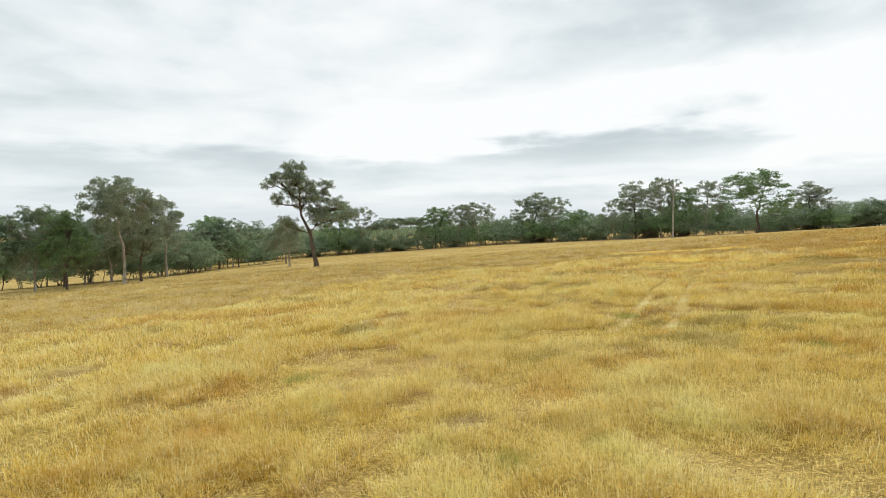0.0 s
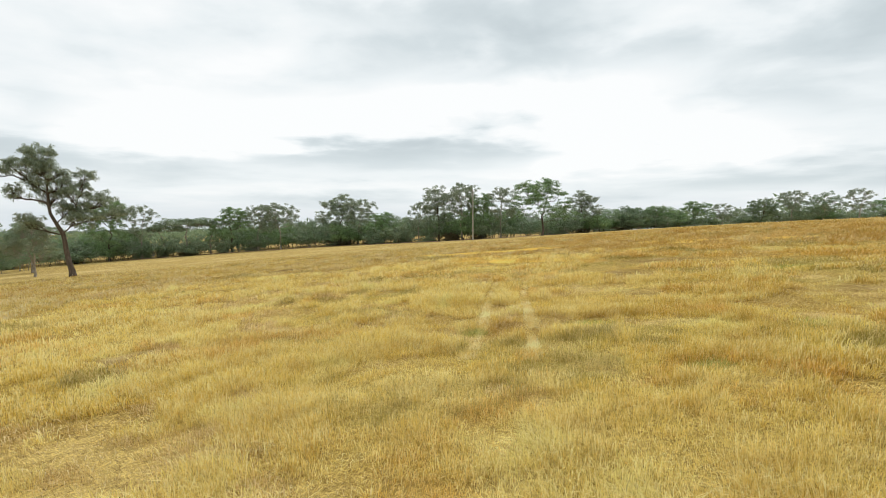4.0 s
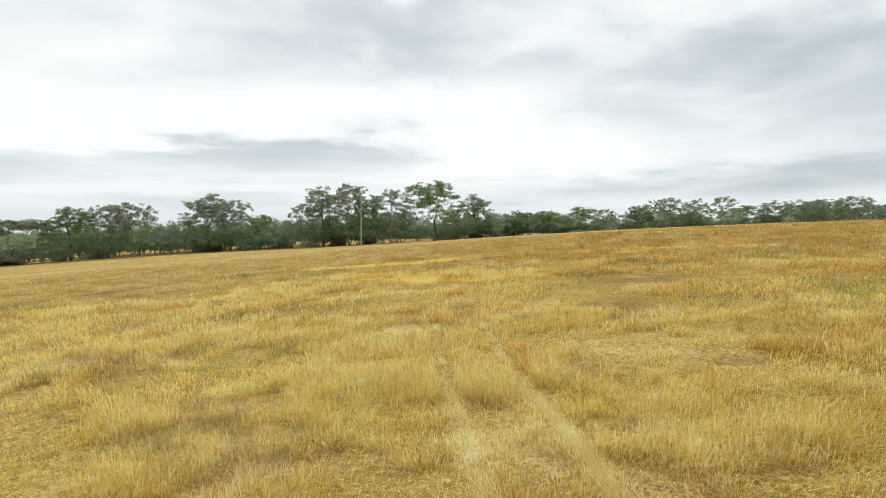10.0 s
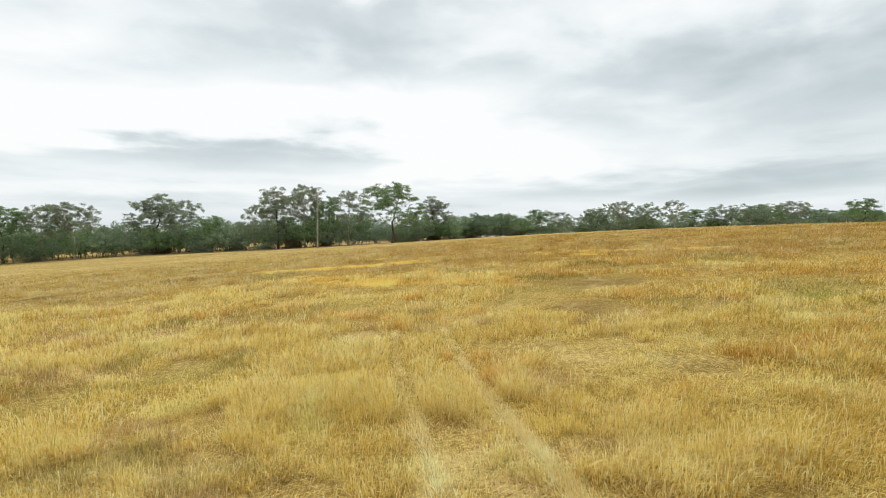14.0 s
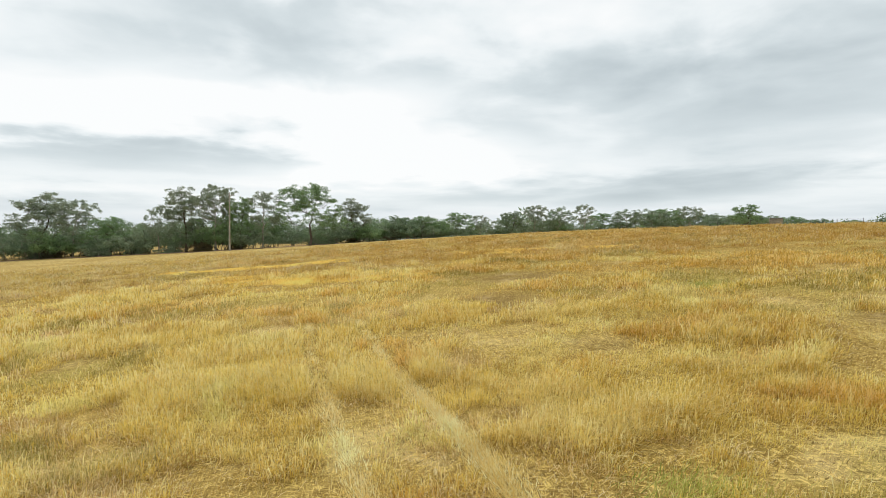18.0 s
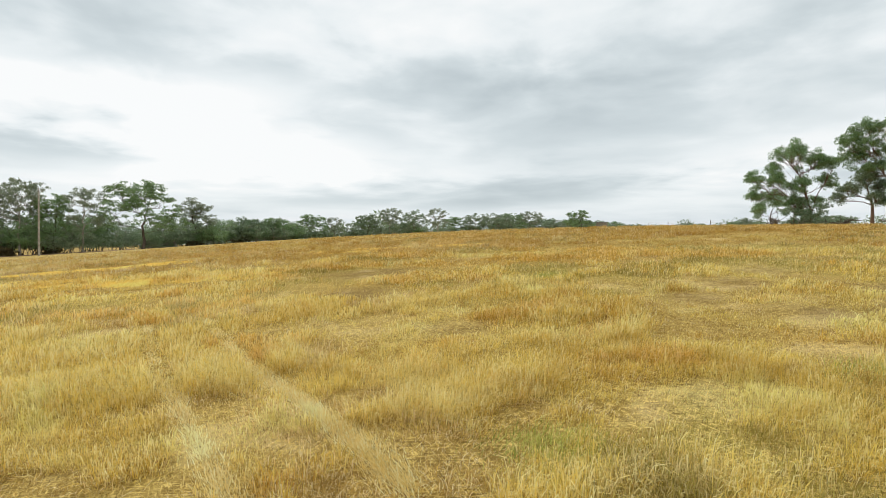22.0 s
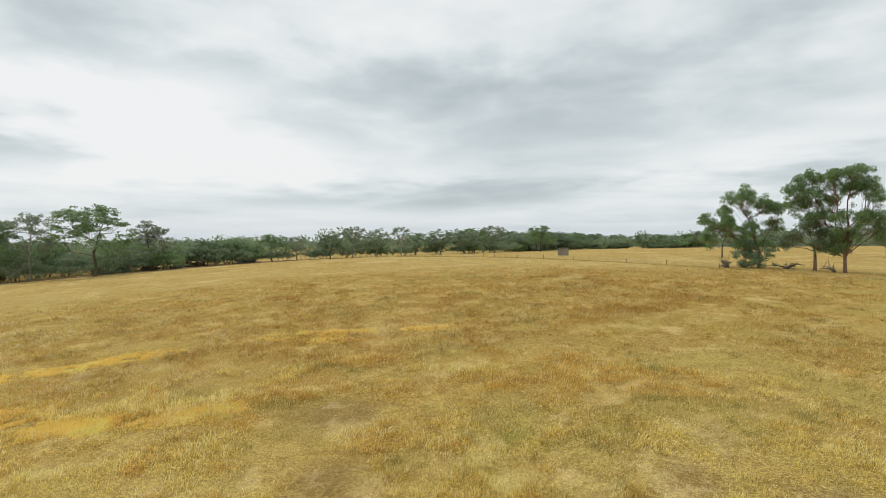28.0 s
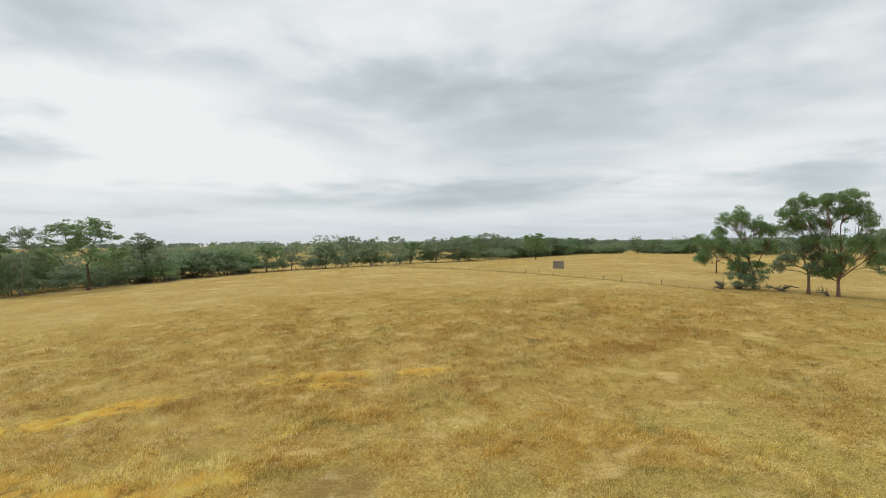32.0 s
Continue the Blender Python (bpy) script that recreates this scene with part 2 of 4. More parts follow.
def make_ground():
    m, n = material("dry_paddock")
    where = place(n)
    sward = n.add("ShaderNodeSeparateColor", {0: n.add("ShaderNodeAttribute").outputs["Color"]})
    sward.inputs[0].links[0].from_node.attribute_name = "sward"
    col = field_tint(n, where, (0.36, 0.26, 0.067), (0.47, 0.355, 0.117), (0.27, 0.185, 0.046))
    col = n.mix(n.math("MULTIPLY", sward.outputs[1], 0.75), col, field_tint(n, where, (0.33, 0.195, 0.05), (0.43, 0.28, 0.085), (0.23, 0.13, 0.035)))
    col = n.mix(n.math("MULTIPLY", sward.outputs[2], 0.5), col, (0.33, 0.28, 0.075))
    col = n.mix(n.math("MULTIPLY", sward.outputs[0], 0.75), col, field_tint(n, where, (0.41, 0.28, 0.09), (0.53, 0.38, 0.14), (0.27, 0.175, 0.05)))
    worn = n.math("MULTIPLY", sward.inputs[0].links[0].from_node.outputs["Alpha"], 0.75, True)
    col = n.mix(worn, col, field_tint(n, n.vec("MULTIPLY", where, (2, 2, 2)), (0.25, 0.165, 0.075), (0.44, 0.32, 0.16), (0.13, 0.08, 0.035)))
    xyz = n.add("ShaderNodeSeparateXYZ", {0: where})
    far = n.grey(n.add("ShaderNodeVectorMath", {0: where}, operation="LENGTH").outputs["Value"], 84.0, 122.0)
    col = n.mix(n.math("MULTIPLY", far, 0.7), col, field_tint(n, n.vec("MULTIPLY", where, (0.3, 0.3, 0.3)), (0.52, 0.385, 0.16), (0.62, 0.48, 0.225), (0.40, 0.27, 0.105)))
    blotch = n.noise(where, 1.1, 4.0, 0.7)
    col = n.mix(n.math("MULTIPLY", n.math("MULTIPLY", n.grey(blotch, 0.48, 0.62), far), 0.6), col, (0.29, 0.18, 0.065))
    m1 = n.math("SUBTRACT", n.math("SUBTRACT", xyz.outputs[1], n.math("MULTIPLY", xyz.outputs[0], 0.16)), 212.0)
    m2 = n.math("SUBTRACT", n.math("SUBTRACT", xyz.outputs[1], n.math("MULTIPLY", xyz.outputs[0], 0.62)), 266.0)
    stubble = n.grey(n.math("MAXIMUM", m1, m2), 0.0, 14.0)
    east = n.grey(xyz.outputs[0], 110.0, 70.0)
    col = n.mix(n.math("MULTIPLY", n.math("MULTIPLY", stubble, 0.85), east), col, (0.42, 0.285, 0.13))
    grit = n.noise(where, 5.0, 5.0, 0.7)
    lie = [n.noise(n.vec("MULTIPLY", n.add("ShaderNodeVectorRotate", {"Vector": where, "Angle": a}).outputs[0], (5.0, 32.0, 1.0)), 1.0, 2.0, 0.6) for a in (0.5, 1.6, 2.6)]
    stem = n.math("MAXIMUM", lie[0], n.math("MAXIMUM", lie[1], lie[2]))
    col = n.mix(n.math("MULTIPLY", n.grey(stem, 0.54, 0.68), n.math("SUBTRACT", 0.8, n.math("MULTIPLY", worn, 0.65))), col, (0.82, 0.61, 0.20))
    col = n.mix(n.math("MULTIPLY", n.grey(n.math("MINIMUM", lie[0], n.math("MINIMUM", lie[1], lie[2])), 0.40, 0.30), 0.8), col, (0.13, 0.08, 0.025))
    streak = n.noise(n.vec("MULTIPLY", where, (1.0, 0.45, 1.0)), 1.6, 4.0, 0.65)
    col = n.mix(n.math("MULTIPLY", n.grey(grit, 0.50, 0.75), 0.6), col, (0.18, 0.11, 0.04))
    relief = n.math("ADD", n.math("MULTIPLY", grit, 0.5), streak)
    n.add("ShaderNodeOutputMaterial", {0: finish(n, col, 0.95, relief, strength=0.8, dist=0.12, spec=0.0).outputs[0]})
    return m


def make_grass(name, base, light, deep, pale=None, dark=None, own=0.9):
    """Blades that differ from one another by own, and tussock from tussock; far blades stand for many, so differ less."""
    m, n = material(name)
    col = field_tint(n, place(n), base, light, deep)
    each = n.add("ShaderNodeNewGeometry").outputs["Random Per Island"]
    tuft = n.add("ShaderNodeAttribute")
    tuft.attribute_name = "tuft"
    pale = pale or tuple(min(0.95, 1.25 * q + 0.06) for q in light)
    dark = dark or tuple(0.3 * q for q in deep)
    col = n.mix(n.math("MULTIPLY", n.grey(tuft.outputs["Fac"], 0.5, 0.95), 0.85), col, pale)
    col = n.mix(n.math("MULTIPLY", n.grey(tuft.outputs["Fac"], 0.42, 0.0), 0.40), col, tuple(0.6 * q for q in deep))
    col = n.mix(n.math("MULTIPLY", n.grey(each, 0.6, 0.95), own), col, pale)
    col = n.mix(n.math("MULTIPLY", n.grey(each, 0.28, 0.03), 0.6 * own), col, dark)
    s = finish(n, col, 0.75, spec=0.06)
    t = n.add("ShaderNodeBsdfTranslucent", {0: col})
    n.add("ShaderNodeOutputMaterial", {0: n.add("ShaderNodeMixShader", {0: 0.38, 1: s.outputs[0], 2: t.outputs[0]}).outputs[0]})
    return m


def make_leaf(name, a, b):
    m, n = material(name)
    each = n.add("ShaderNodeNewGeometry").outputs["Random Per Island"]
    own = n.add("ShaderNodeObjectInfo").outputs["Random"]
    clump = n.noise(place(n), 0.35, 2.0)
    col = n.mix(each, a, b)
    col = n.mix(n.math("MULTIPLY", n.grey(clump, 0.4, 0.65), 0.3), col, tuple(0.55 * x for x in b))
    col = n.mix(n.math("MULTIPLY", own, 0.22), col, (0.15, 0.16, 0.07))
    s = finish(n, col, 0.5, spec=0.35)
    t = n.add("ShaderNodeBsdfTranslucent", {0: col})
    n.add("ShaderNodeOutputMaterial", {0: n.add("ShaderNodeMixShader", {0: 0.46, 1: s.outputs[0], 2: t.outputs[0]}).outputs[0]})
    return m


def make_bark(name, a, b, scale=6.0):
    m, n = material(name)
    where = place(n)
    long = n.noise(n.vec("MULTIPLY", where, (1, 1, 0.18)), scale, 4.0, 0.65)
    patch = n.noise(where, 0.9, 3.0, 0.5)
    col = n.mix(n.grey(long, 0.35, 0.7), a, b)
    col = n.mix(n.math("MULTIPLY", n.grey(patch, 0.45, 0.6), 0.5), col, tuple(0.6 * x for x in a))
    n.add("ShaderNodeOutputMaterial", {0: finish(n, col, 0.85, long, strength=0.6, dist=0.05).outputs[0]})
    return m


def make_plain(name, a, b, scale=8.0, rough=0.8, bump=0.3):
    m, n = material(name)
    where = place(n)
    f = n.noise(where, scale, 5.0, 0.65)
    g = n.noise(where, scale * 0.13, 3.0, 0.5)
    col = n.mix(n.grey(n.math("ADD", n.math("MULTIPLY", f, 0.5), n.math("MULTIPLY", g, 0.5)), 0.35, 0.65), a, b)
    n.add("ShaderNodeOutputMaterial", {0: finish(n, col, rough, f, strength=bump, dist=0.03).outputs[0]})
    return m


GROUND = make_ground()
SWARD_COLOURS = (((0.925, 0.74, 0.2), (0.95, 0.81, 0.335), (0.78, 0.55, 0.115), (0.97, 0.88, 0.46), (0.27, 0.175, 0.035)),
                 ((0.73, 0.525, 0.18), (0.83, 0.645, 0.31), (0.56, 0.37, 0.105), (0.93, 0.8, 0.49), (0.2, 0.125, 0.035)),
                 ((0.84, 0.57, 0.125), (0.9, 0.66, 0.21), (0.66, 0.41, 0.08), (0.95, 0.76, 0.34), (0.26, 0.14, 0.03)),
                 ((0.58, 0.47, 0.125), (0.7, 0.57, 0.2), (0.42, 0.35, 0.085), (0.86, 0.72, 0.36), (0.137, 0.118, 0.035)))
SWARD_NAMES = ("dry_grass", "matted_grass", "rusty_grass", "green_tinged_grass")
GRASS, MATTED, RUST, OLIVE = [make_grass(q, *c) for q, c in zip(SWARD_NAMES, SWARD_COLOURS)]
GRASS_MIXED, MATTED_MIXED, RUST_MIXED, OLIVE_MIXED = [make_grass("mixed_" + q, *[(0.82 * e[0], k * e[1], min(0.95, 0.92 * e[2])) for e in c], own=0.35) for q, c, k in zip(SWARD_NAMES, SWARD_COLOURS, (0.80, 0.81, 0.81, 0.80))]
PALE = make_grass("flattened_grass", (0.91, 0.74, 0.32), (0.95, 0.82, 0.45), (0.84, 0.65, 0.22), None, (0.5, 0.36, 0.14))
GREEN = make_grass("green_grass", (0.44, 0.46, 0.10), (0.62, 0.56, 0.18), (0.28, 0.33, 0.07))
WEED = make_grass("brown_weed", (0.78, 0.56, 0.17), (0.88, 0.67, 0.24), (0.66, 0.43, 0.12))
STRAW = make_grass("fed_out_straw", (0.97, 0.76, 0.21), (0.99, 0.81, 0.29), (0.96, 0.72, 0.18), (1.0, 0.86, 0.36), (0.7, 0.46, 0.1))
LEAF_GUM = make_leaf("gum_leaves", (0.214, 0.288, 0.169), (0.369, 0.454, 0.296))
LEAF_GREY = make_leaf("grey_gum_leaves", (0.228, 0.275, 0.182), (0.391, 0.45, 0.308))
LEAF_DARK = make_leaf("dark_leaves", (0.173, 0.25, 0.141), (0.298, 0.397, 0.232))
LEAF_GREEN = make_leaf("fresh_gum_leaves", (0.172, 0.275, 0.11), (0.307, 0.45, 0.204))
# lighter and bluer: the haze of distance is put into the leaf colour
LEAF_HAZED = make_leaf("distant_leaves", (0.14, 0.2, 0.165), (0.186, 0.25, 0.209))
LEAF_BROWN = make_leaf("dry_gum_leaves", (0.11, 0.09, 0.035), (0.17, 0.13, 0.06))
BARK_DARK = make_bark("rough_bark", (0.09, 0.068, 0.05), (0.17, 0.13, 0.10))
BARK_PALE = make_bark("smooth_gum_bark", (0.30, 0.25, 0.20), (0.50, 0.45, 0.38), 3.0)
BARK_RED = make_bark("red_brown_bark", (0.17, 0.10, 0.065), (0.30, 0.19, 0.13))
DEADWOOD = make_bark("bleached_deadwood", (0.12, 0.095, 0.075), (0.24, 0.20, 0.16))
POLE_WOOD = make_bark("weathered_pole", (0.33, 0.29, 0.24), (0.50, 0.46, 0.40))
POST_WOOD = make_bark("fence_post_wood", (0.10, 0.085, 0.07), (0.22, 0.19, 0.16))
WIRE = make_plain("galvanised_wire", (0.30, 0.30, 0.30), (0.45, 0.45, 0.45), 4, 0.5)
CONCRETE = make_plain("stained_concrete", (0.18, 0.165, 0.13), (0.30, 0.27, 0.21), 2.5)
TIN = make_plain("dull_iron", (0.16, 0.15, 0.14), (0.26, 0.25, 0.23), 3.0, 0.5)
PORCELAIN = make_plain("glazed_insulator", (0.18, 0.10, 0.07), (0.24, 0.14, 0.1), 5, 0.25, 0.0)
# earth darkened to stand for the shade at the foot of the trees
SHADE_EARTH = make_plain("bare_earth", (0.17, 0.10, 0.055), (0.30, 0.19, 0.11), 6.0)


# ---- mesh helpers ----
def mesh_of(name, verts, faces, mat):
    me = bpy.data.meshes.new(name)
    verts = np.asarray(verts, np.float32)
    faces = np.asarray(faces, np.int32)
    me.vertices.add(len(verts))
    me.vertices.foreach_set("co", verts.ravel())
    k = faces.shape[1]
    me.loops.add(faces.size)
    me.loops.foreach_set("vertex_index", faces.ravel())
    me.polygons.add(len(faces))
    me.polygons.foreach_set("loop_start", np.arange(0, faces.size, k, dtype=np.int32))
    me.polygons.foreach_set("loop_total", np.full(len(faces), k, np.int32))
    me.materials.append(mat)
    me.update(calc_edges=True)
    return me


def piece(name, verts, faces, mat, parent=None, label="", smooth=False):
    """One mesh object, under its thing."""
    me = mesh_of(name, verts, faces, mat)
    if smooth:
        me.polygons.foreach_set("use_smooth", np.ones(len(me.polygons), bool))
    ob = new(name, me)
    ob.parent = parent
    if label:
        ob["label"] = label
    return ob


def part(name, bm, mat, parent=None, label=""):
    """Links a bmesh as one mesh object under a thing or part."""
    me = bpy.data.meshes.new(name)
    bm.to_mesh(me)
    bm.free()
    me.materials.append(mat)
    ob = new(name, me)
    ob.parent = parent
    if label:
        ob["label"] = label
    return ob


def box(bm, size, at=(0, 0, 0), bevel=0.0, turn=None):
    g = bmesh.ops.create_cube(bm, size=1.0)["verts"]
    bmesh.ops.scale(bm, vec=size, verts=g)
    if bevel:
        edges = list({e for v in g for e in v.link_edges})
        g = list({v for f in bmesh.ops.bevel(bm, geom=edges, offset=bevel, segments=2, affect="EDGES")["faces"] for v in f.verts} | {v for v in g if v.is_valid})
    if turn is not None:
        bmesh.ops.rotate(bm, verts=g, matrix=turn)
    bmesh.ops.translate(bm, vec=at, verts=g)


class Tubes:
    """Tapered limbs gathered into one mesh."""

    def __init__(self, sides=7):
        self.v, self.f, self.n, self.k = [], [], 0, sides

    def add(self, pts, radii, sides=None):
        pts = np.asarray(pts, float)
        k = sides or self.k
        d = np.gradient(pts, axis=0)
        d /= np.linalg.norm(d, axis=1)[:, None] + 1e-9
        ref = np.array([0.31, 0.95, 0.05])
        a = np.cross(d, ref)
        a /= np.linalg.norm(a, axis=1)[:, None] + 1e-9
        b = np.cross(d, a)
        ang = np.arange(k) * 2 * np.pi / k
        ring = pts[:, None] + np.asarray(radii)[:, None, None] * (np.cos(ang)[None, :, None] * a[:, None] + np.sin(ang)[None, :, None] * b[:, None])
        m = len(pts)
        i = np.arange(m - 1)[:, None] * k
        j = np.arange(k)[None]
        j2 = (j + 1) % k
        q = np.stack([i + j, i + j2, i + k + j2, i + k + j], -1).reshape(-1, 4) + self.n
        self.v.append(ring.reshape(-1, 3))
        self.f.append(q)
        self.n += m * k

    def data(self):
        return np.concatenate(self.v), np.concatenate(self.f)


def bend(rng, a, b, n=6, sag=0.12, rise=0.0):
    """A crooked line from a to b."""
    a, b = np.asarray(a, float), np.asarray(b, float)
    t = np.linspace(0, 1, n)[:, None]
    L = np.linalg.norm(b - a)
    w = np.cumsum(rng.normal(0, 1, (n, 3)), 0)
    w = w - w[0] - t * (w[-1] - w[0])
    p = a + t * (b - a) + w * sag * L / n**0.5 * 0.6
    p[:, 2] += (rise * L * np.sin(np.pi * t))[:, 0]
    return p


def leaves(rng, centres, radii, per, size, droop=0.5, flat=0.65):
    """Domes of leaves round each centre: small pointed blades, thick on top and thin below, turned outwards."""
    n = np.maximum((per * (np.asarray(radii) / np.mean(radii)) ** 2).astype(int), 6)
    c = np.repeat(np.asarray(centres, float), n, 0)
    r = np.repeat(np.asarray(radii, float), n)
    d = rng.normal(0, 1, (len(c), 3))
    d /= np.linalg.norm(d, axis=1)[:, None]
    d[:, 2] = np.where((d[:, 2] < -0.1) & (rng.random(len(c)) < 0.55), -d[:, 2], d[:, 2])
    shape = np.stack([np.ones(len(c)), np.ones(len(c)), np.where(d[:, 2] > 0, flat, 0.75 * flat)], -1)
    rad = r * rng.uniform(0.2, 1.08, len(c)) ** 0.55
    p = c + d * rad[:, None] * shape
    out = d + rng.normal(0, 0.55, (len(c), 3)) + np.array([0, 0, 0.25])
    u = rng.normal(0, 1, (len(c), 3))
    u[:, 2] -= droop
    w = np.cross(out, u)
    w /= np.linalg.norm(w, axis=1)[:, None] + 1e-9
    u /= np.linalg.norm(u, axis=1)[:, None]
    s = size * rng.uniform(0.6, 1.35, len(c))[:, None]
    v = np.stack([p - w * s * 0.3, p + w * s * 0.3, p + u * s * 1.1], 1)
    return v.reshape(-1, 3), np.arange(len(c) * 3).reshape(-1, 3)


def gum_tree(name, seed, height, width, lobes, trunk=0.3, girth=None, leaf=None, bark=None, per=60, size=0.42, label="", lean=(0, 0), clusters=9, cluster=0.13, fit=False, fine=True, droop=0.5, vase=False):
    """A tree of limbs to each lobe of its crown. lobes: (dx, dy, z, rx, rz), all parts of width and height."""
    rng = np.random.default_rng(seed)
    thing = new(name)
    girth = girth or 0.018 * height + 0.05
    tubes = Tubes(8 if fine else 6)
    cents, rads = [], []
    fork_z = height * trunk
    line = bend(rng, np.array([0, 0, -0.25]), (lean[0] * height, lean[1] * height, fork_z), 7, 0.05)
    line[:2, :2] = (line[:2, :2]) * 0.4
    # the leader carries the trunk on, up to the top of the crown
    top = max(lobes, key=lambda q: q[2] - 0.3 * math.hypot(q[0], q[1]))
    leader = bend(rng, line[-1], (top[0] * width, top[1] * width, (top[2] - 0.4 * top[4]) * height), 8, 0.11)
    tubes.add(np.concatenate([line, leader[1:]]), girth * np.concatenate([[1.5, 1.1, 0.97, 0.9, 0.85, 0.8, 0.74], np.linspace(0.62, 0.10, 7)]))
    boughs = [line[4:], leader[1:6]]
    order = sorted(lobes, key=lambda q: math.hypot(q[0], q[1]) * width + abs(q[2] * height - fork_z))
    for k, (dx, dy, z, rx, rz) in enumerate(order):
        c = np.array([dx * width, dy * width, z * height])
        foot = c - np.array([0, 0, 0.5 * rz * height])
        # grow from the nearest point, below, of what already stands
        best = min(((np.linalg.norm(q - foot) + 2.0 * max(0, q[2] - foot[2] + 0.5), b, i) for b, bough in enumerate(boughs) for i, q in enumerate(bough) if b < 2 or i < 5), key=lambda q: q[0])
        start = boughs[best[1]][best[2]]
        if vase and k % 2 == 0 and foot[2] > fork_z + 2:
            start, best = line[4 + k % 3], (0, 0, 0)
        g = girth * (0.40 if best[1] < 2 else 0.24) * (1.0 if z > 0.5 else 0.7)
        limb = bend(rng, start, foot, 8, 0.13, 0.07)
        tubes.add(limb, np.linspace(g, g * 0.3, 8), 6)
        boughs.append(limb)
        for q in range(max(3, int(clusters * (rx / 0.2) ** 1.5))):
            d = rng.normal(0, 1, 3)
            d /= np.linalg.norm(d)
            if d[2] < -0.2 and rng.random() < 0.6:
                d[2] *= -0.6
            e = c + d * np.array([rx * width, rx * width, rz * height]) * rng.uniform(0.45, 1.0)
            cents.append(e)
            rads.append(cluster * width * rng.uniform(0.6, 1.35))
            if not fine and q % 2:
                continue
            pts = 4 if fine else 3
            twig = bend(rng, limb[rng.integers(3, 8)], e, pts, 0.13, 0.05)
            thin = min(g * 0.26, 0.06)
            tubes.add(twig, np.linspace(thin, 0.015, pts), pts)
    v, f = tubes.data()
    lv, lf = leaves(rng, np.array(cents), np.array(rads), per, size, droop, 0.95)
    up = height / np.quantile(lv[:, 2], 0.998)
    wide = width / (2 * np.quantile(np.abs(lv[:, :2]), 0.985)) if fit else 1.0
    s = np.array([wide, wide, up])
    piece("trunk", v * s, f, bark or BARK_DARK, thing, smooth=True)
    piece("crown", lv * s, lf, leaf or LEAF_GUM, thing)
    return tagged(thing, label, "tree")


def random_lobes(seed, n, low=0.5, spread=0.36, rx=0.24, rz=0.14, top=0.88):
    rng = np.random.default_rng(seed)
    out = []
    for k in range(n):
        a = k * 2.4 + rng.uniform(-0.5, 0.5)
        h = low + (top - low) * (k / max(1, n - 1)) + rng.uniform(-0.04, 0.04)
        r = spread * max(0.1, 1.0 - ((h - low) / (top + 0.06 - low)) ** 2) ** 0.5 * rng.uniform(0.4, 1.0)
        out.append((math.cos(a) * r, math.sin(a) * r, h, rx * rng.uniform(0.8, 1.2), rz * rng.uniform(0.8, 1.2)))
    return out


def bush(name, seed, height, width, leaf, per=55, size=0.45, stems=5, label="", low=0.36):
    """A thicket of many stems with a dense dark crown."""
    rng = np.random.default_rng(seed)
    thing = new(name)
    tubes = Tubes(4)
    cents, rads = [], []
    for s in range(stems):
        foot = np.array([*(rng.normal(0, 0.12, 2) * width), -0.2])
        top = np.array([*(1.3 * foot[:2] + rng.normal(0, 0.17, 2) * width), height * rng.uniform(0.5, 0.85)])
        line = bend(rng, foot, top, 7, 0.12)
        tubes.add(line, np.linspace(0.10, 0.03, 7) * rng.uniform(0.6, 1.3))
        for q in range(7):
            root = line[rng.integers(2, 7)]
            e = root + rng.normal(0, 1, 3) * np.array([0.22 * width, 0.22 * width, 0.13 * height])
            e[2] = np.clip(e[2], low * height * rng.uniform(0.45, 1.25), 0.93 * height)
            cents.append(e)
            rads.append(0.15 * width * rng.uniform(0.7, 1.3))
            tubes.add(bend(rng, root, e, 3, 0.1), np.linspace(0.04, 0.012, 3), 3)
    v, f = tubes.data()
    piece("trunk", v, f, BARK_DARK if seed % 2 else BARK_PALE, thing, smooth=True)
    v, f = leaves(rng, np.array(cents), np.array(rads), per, size, 0.4, 0.8)
    piece("crown", v, f, leaf, thing)
    return tagged(thing, label, "tree")


# ---- trees ----
def facing(dx, dy, rows, full=1.5, wide=1.0):
    """Lobes given as seen from the paddock's middle: aside, behind, height, radius, depth of lobe; the way from there to the tree is (dx, dy)."""
    L = math.hypot(dx, dy)
    dx, dy = dx / L, dy / L
    return [(a * dy + b * dx, -a * dx + b * dy, z, rx * wide, rz * full) for a, b, z, rx, rz in rows]


def stand(thing, x, y, rz=0.0, w=1.0, h=1.0, sink=0.0):
    """Puts a built tree on the ground."""
    thing.matrix_basis = Matrix.Translation((x, y, ground_at(x, y) - sink)) @ Matrix.Rotation(rz, 4, "Z") @ Matrix.Diagonal((w, w, h, 1))
    return thing


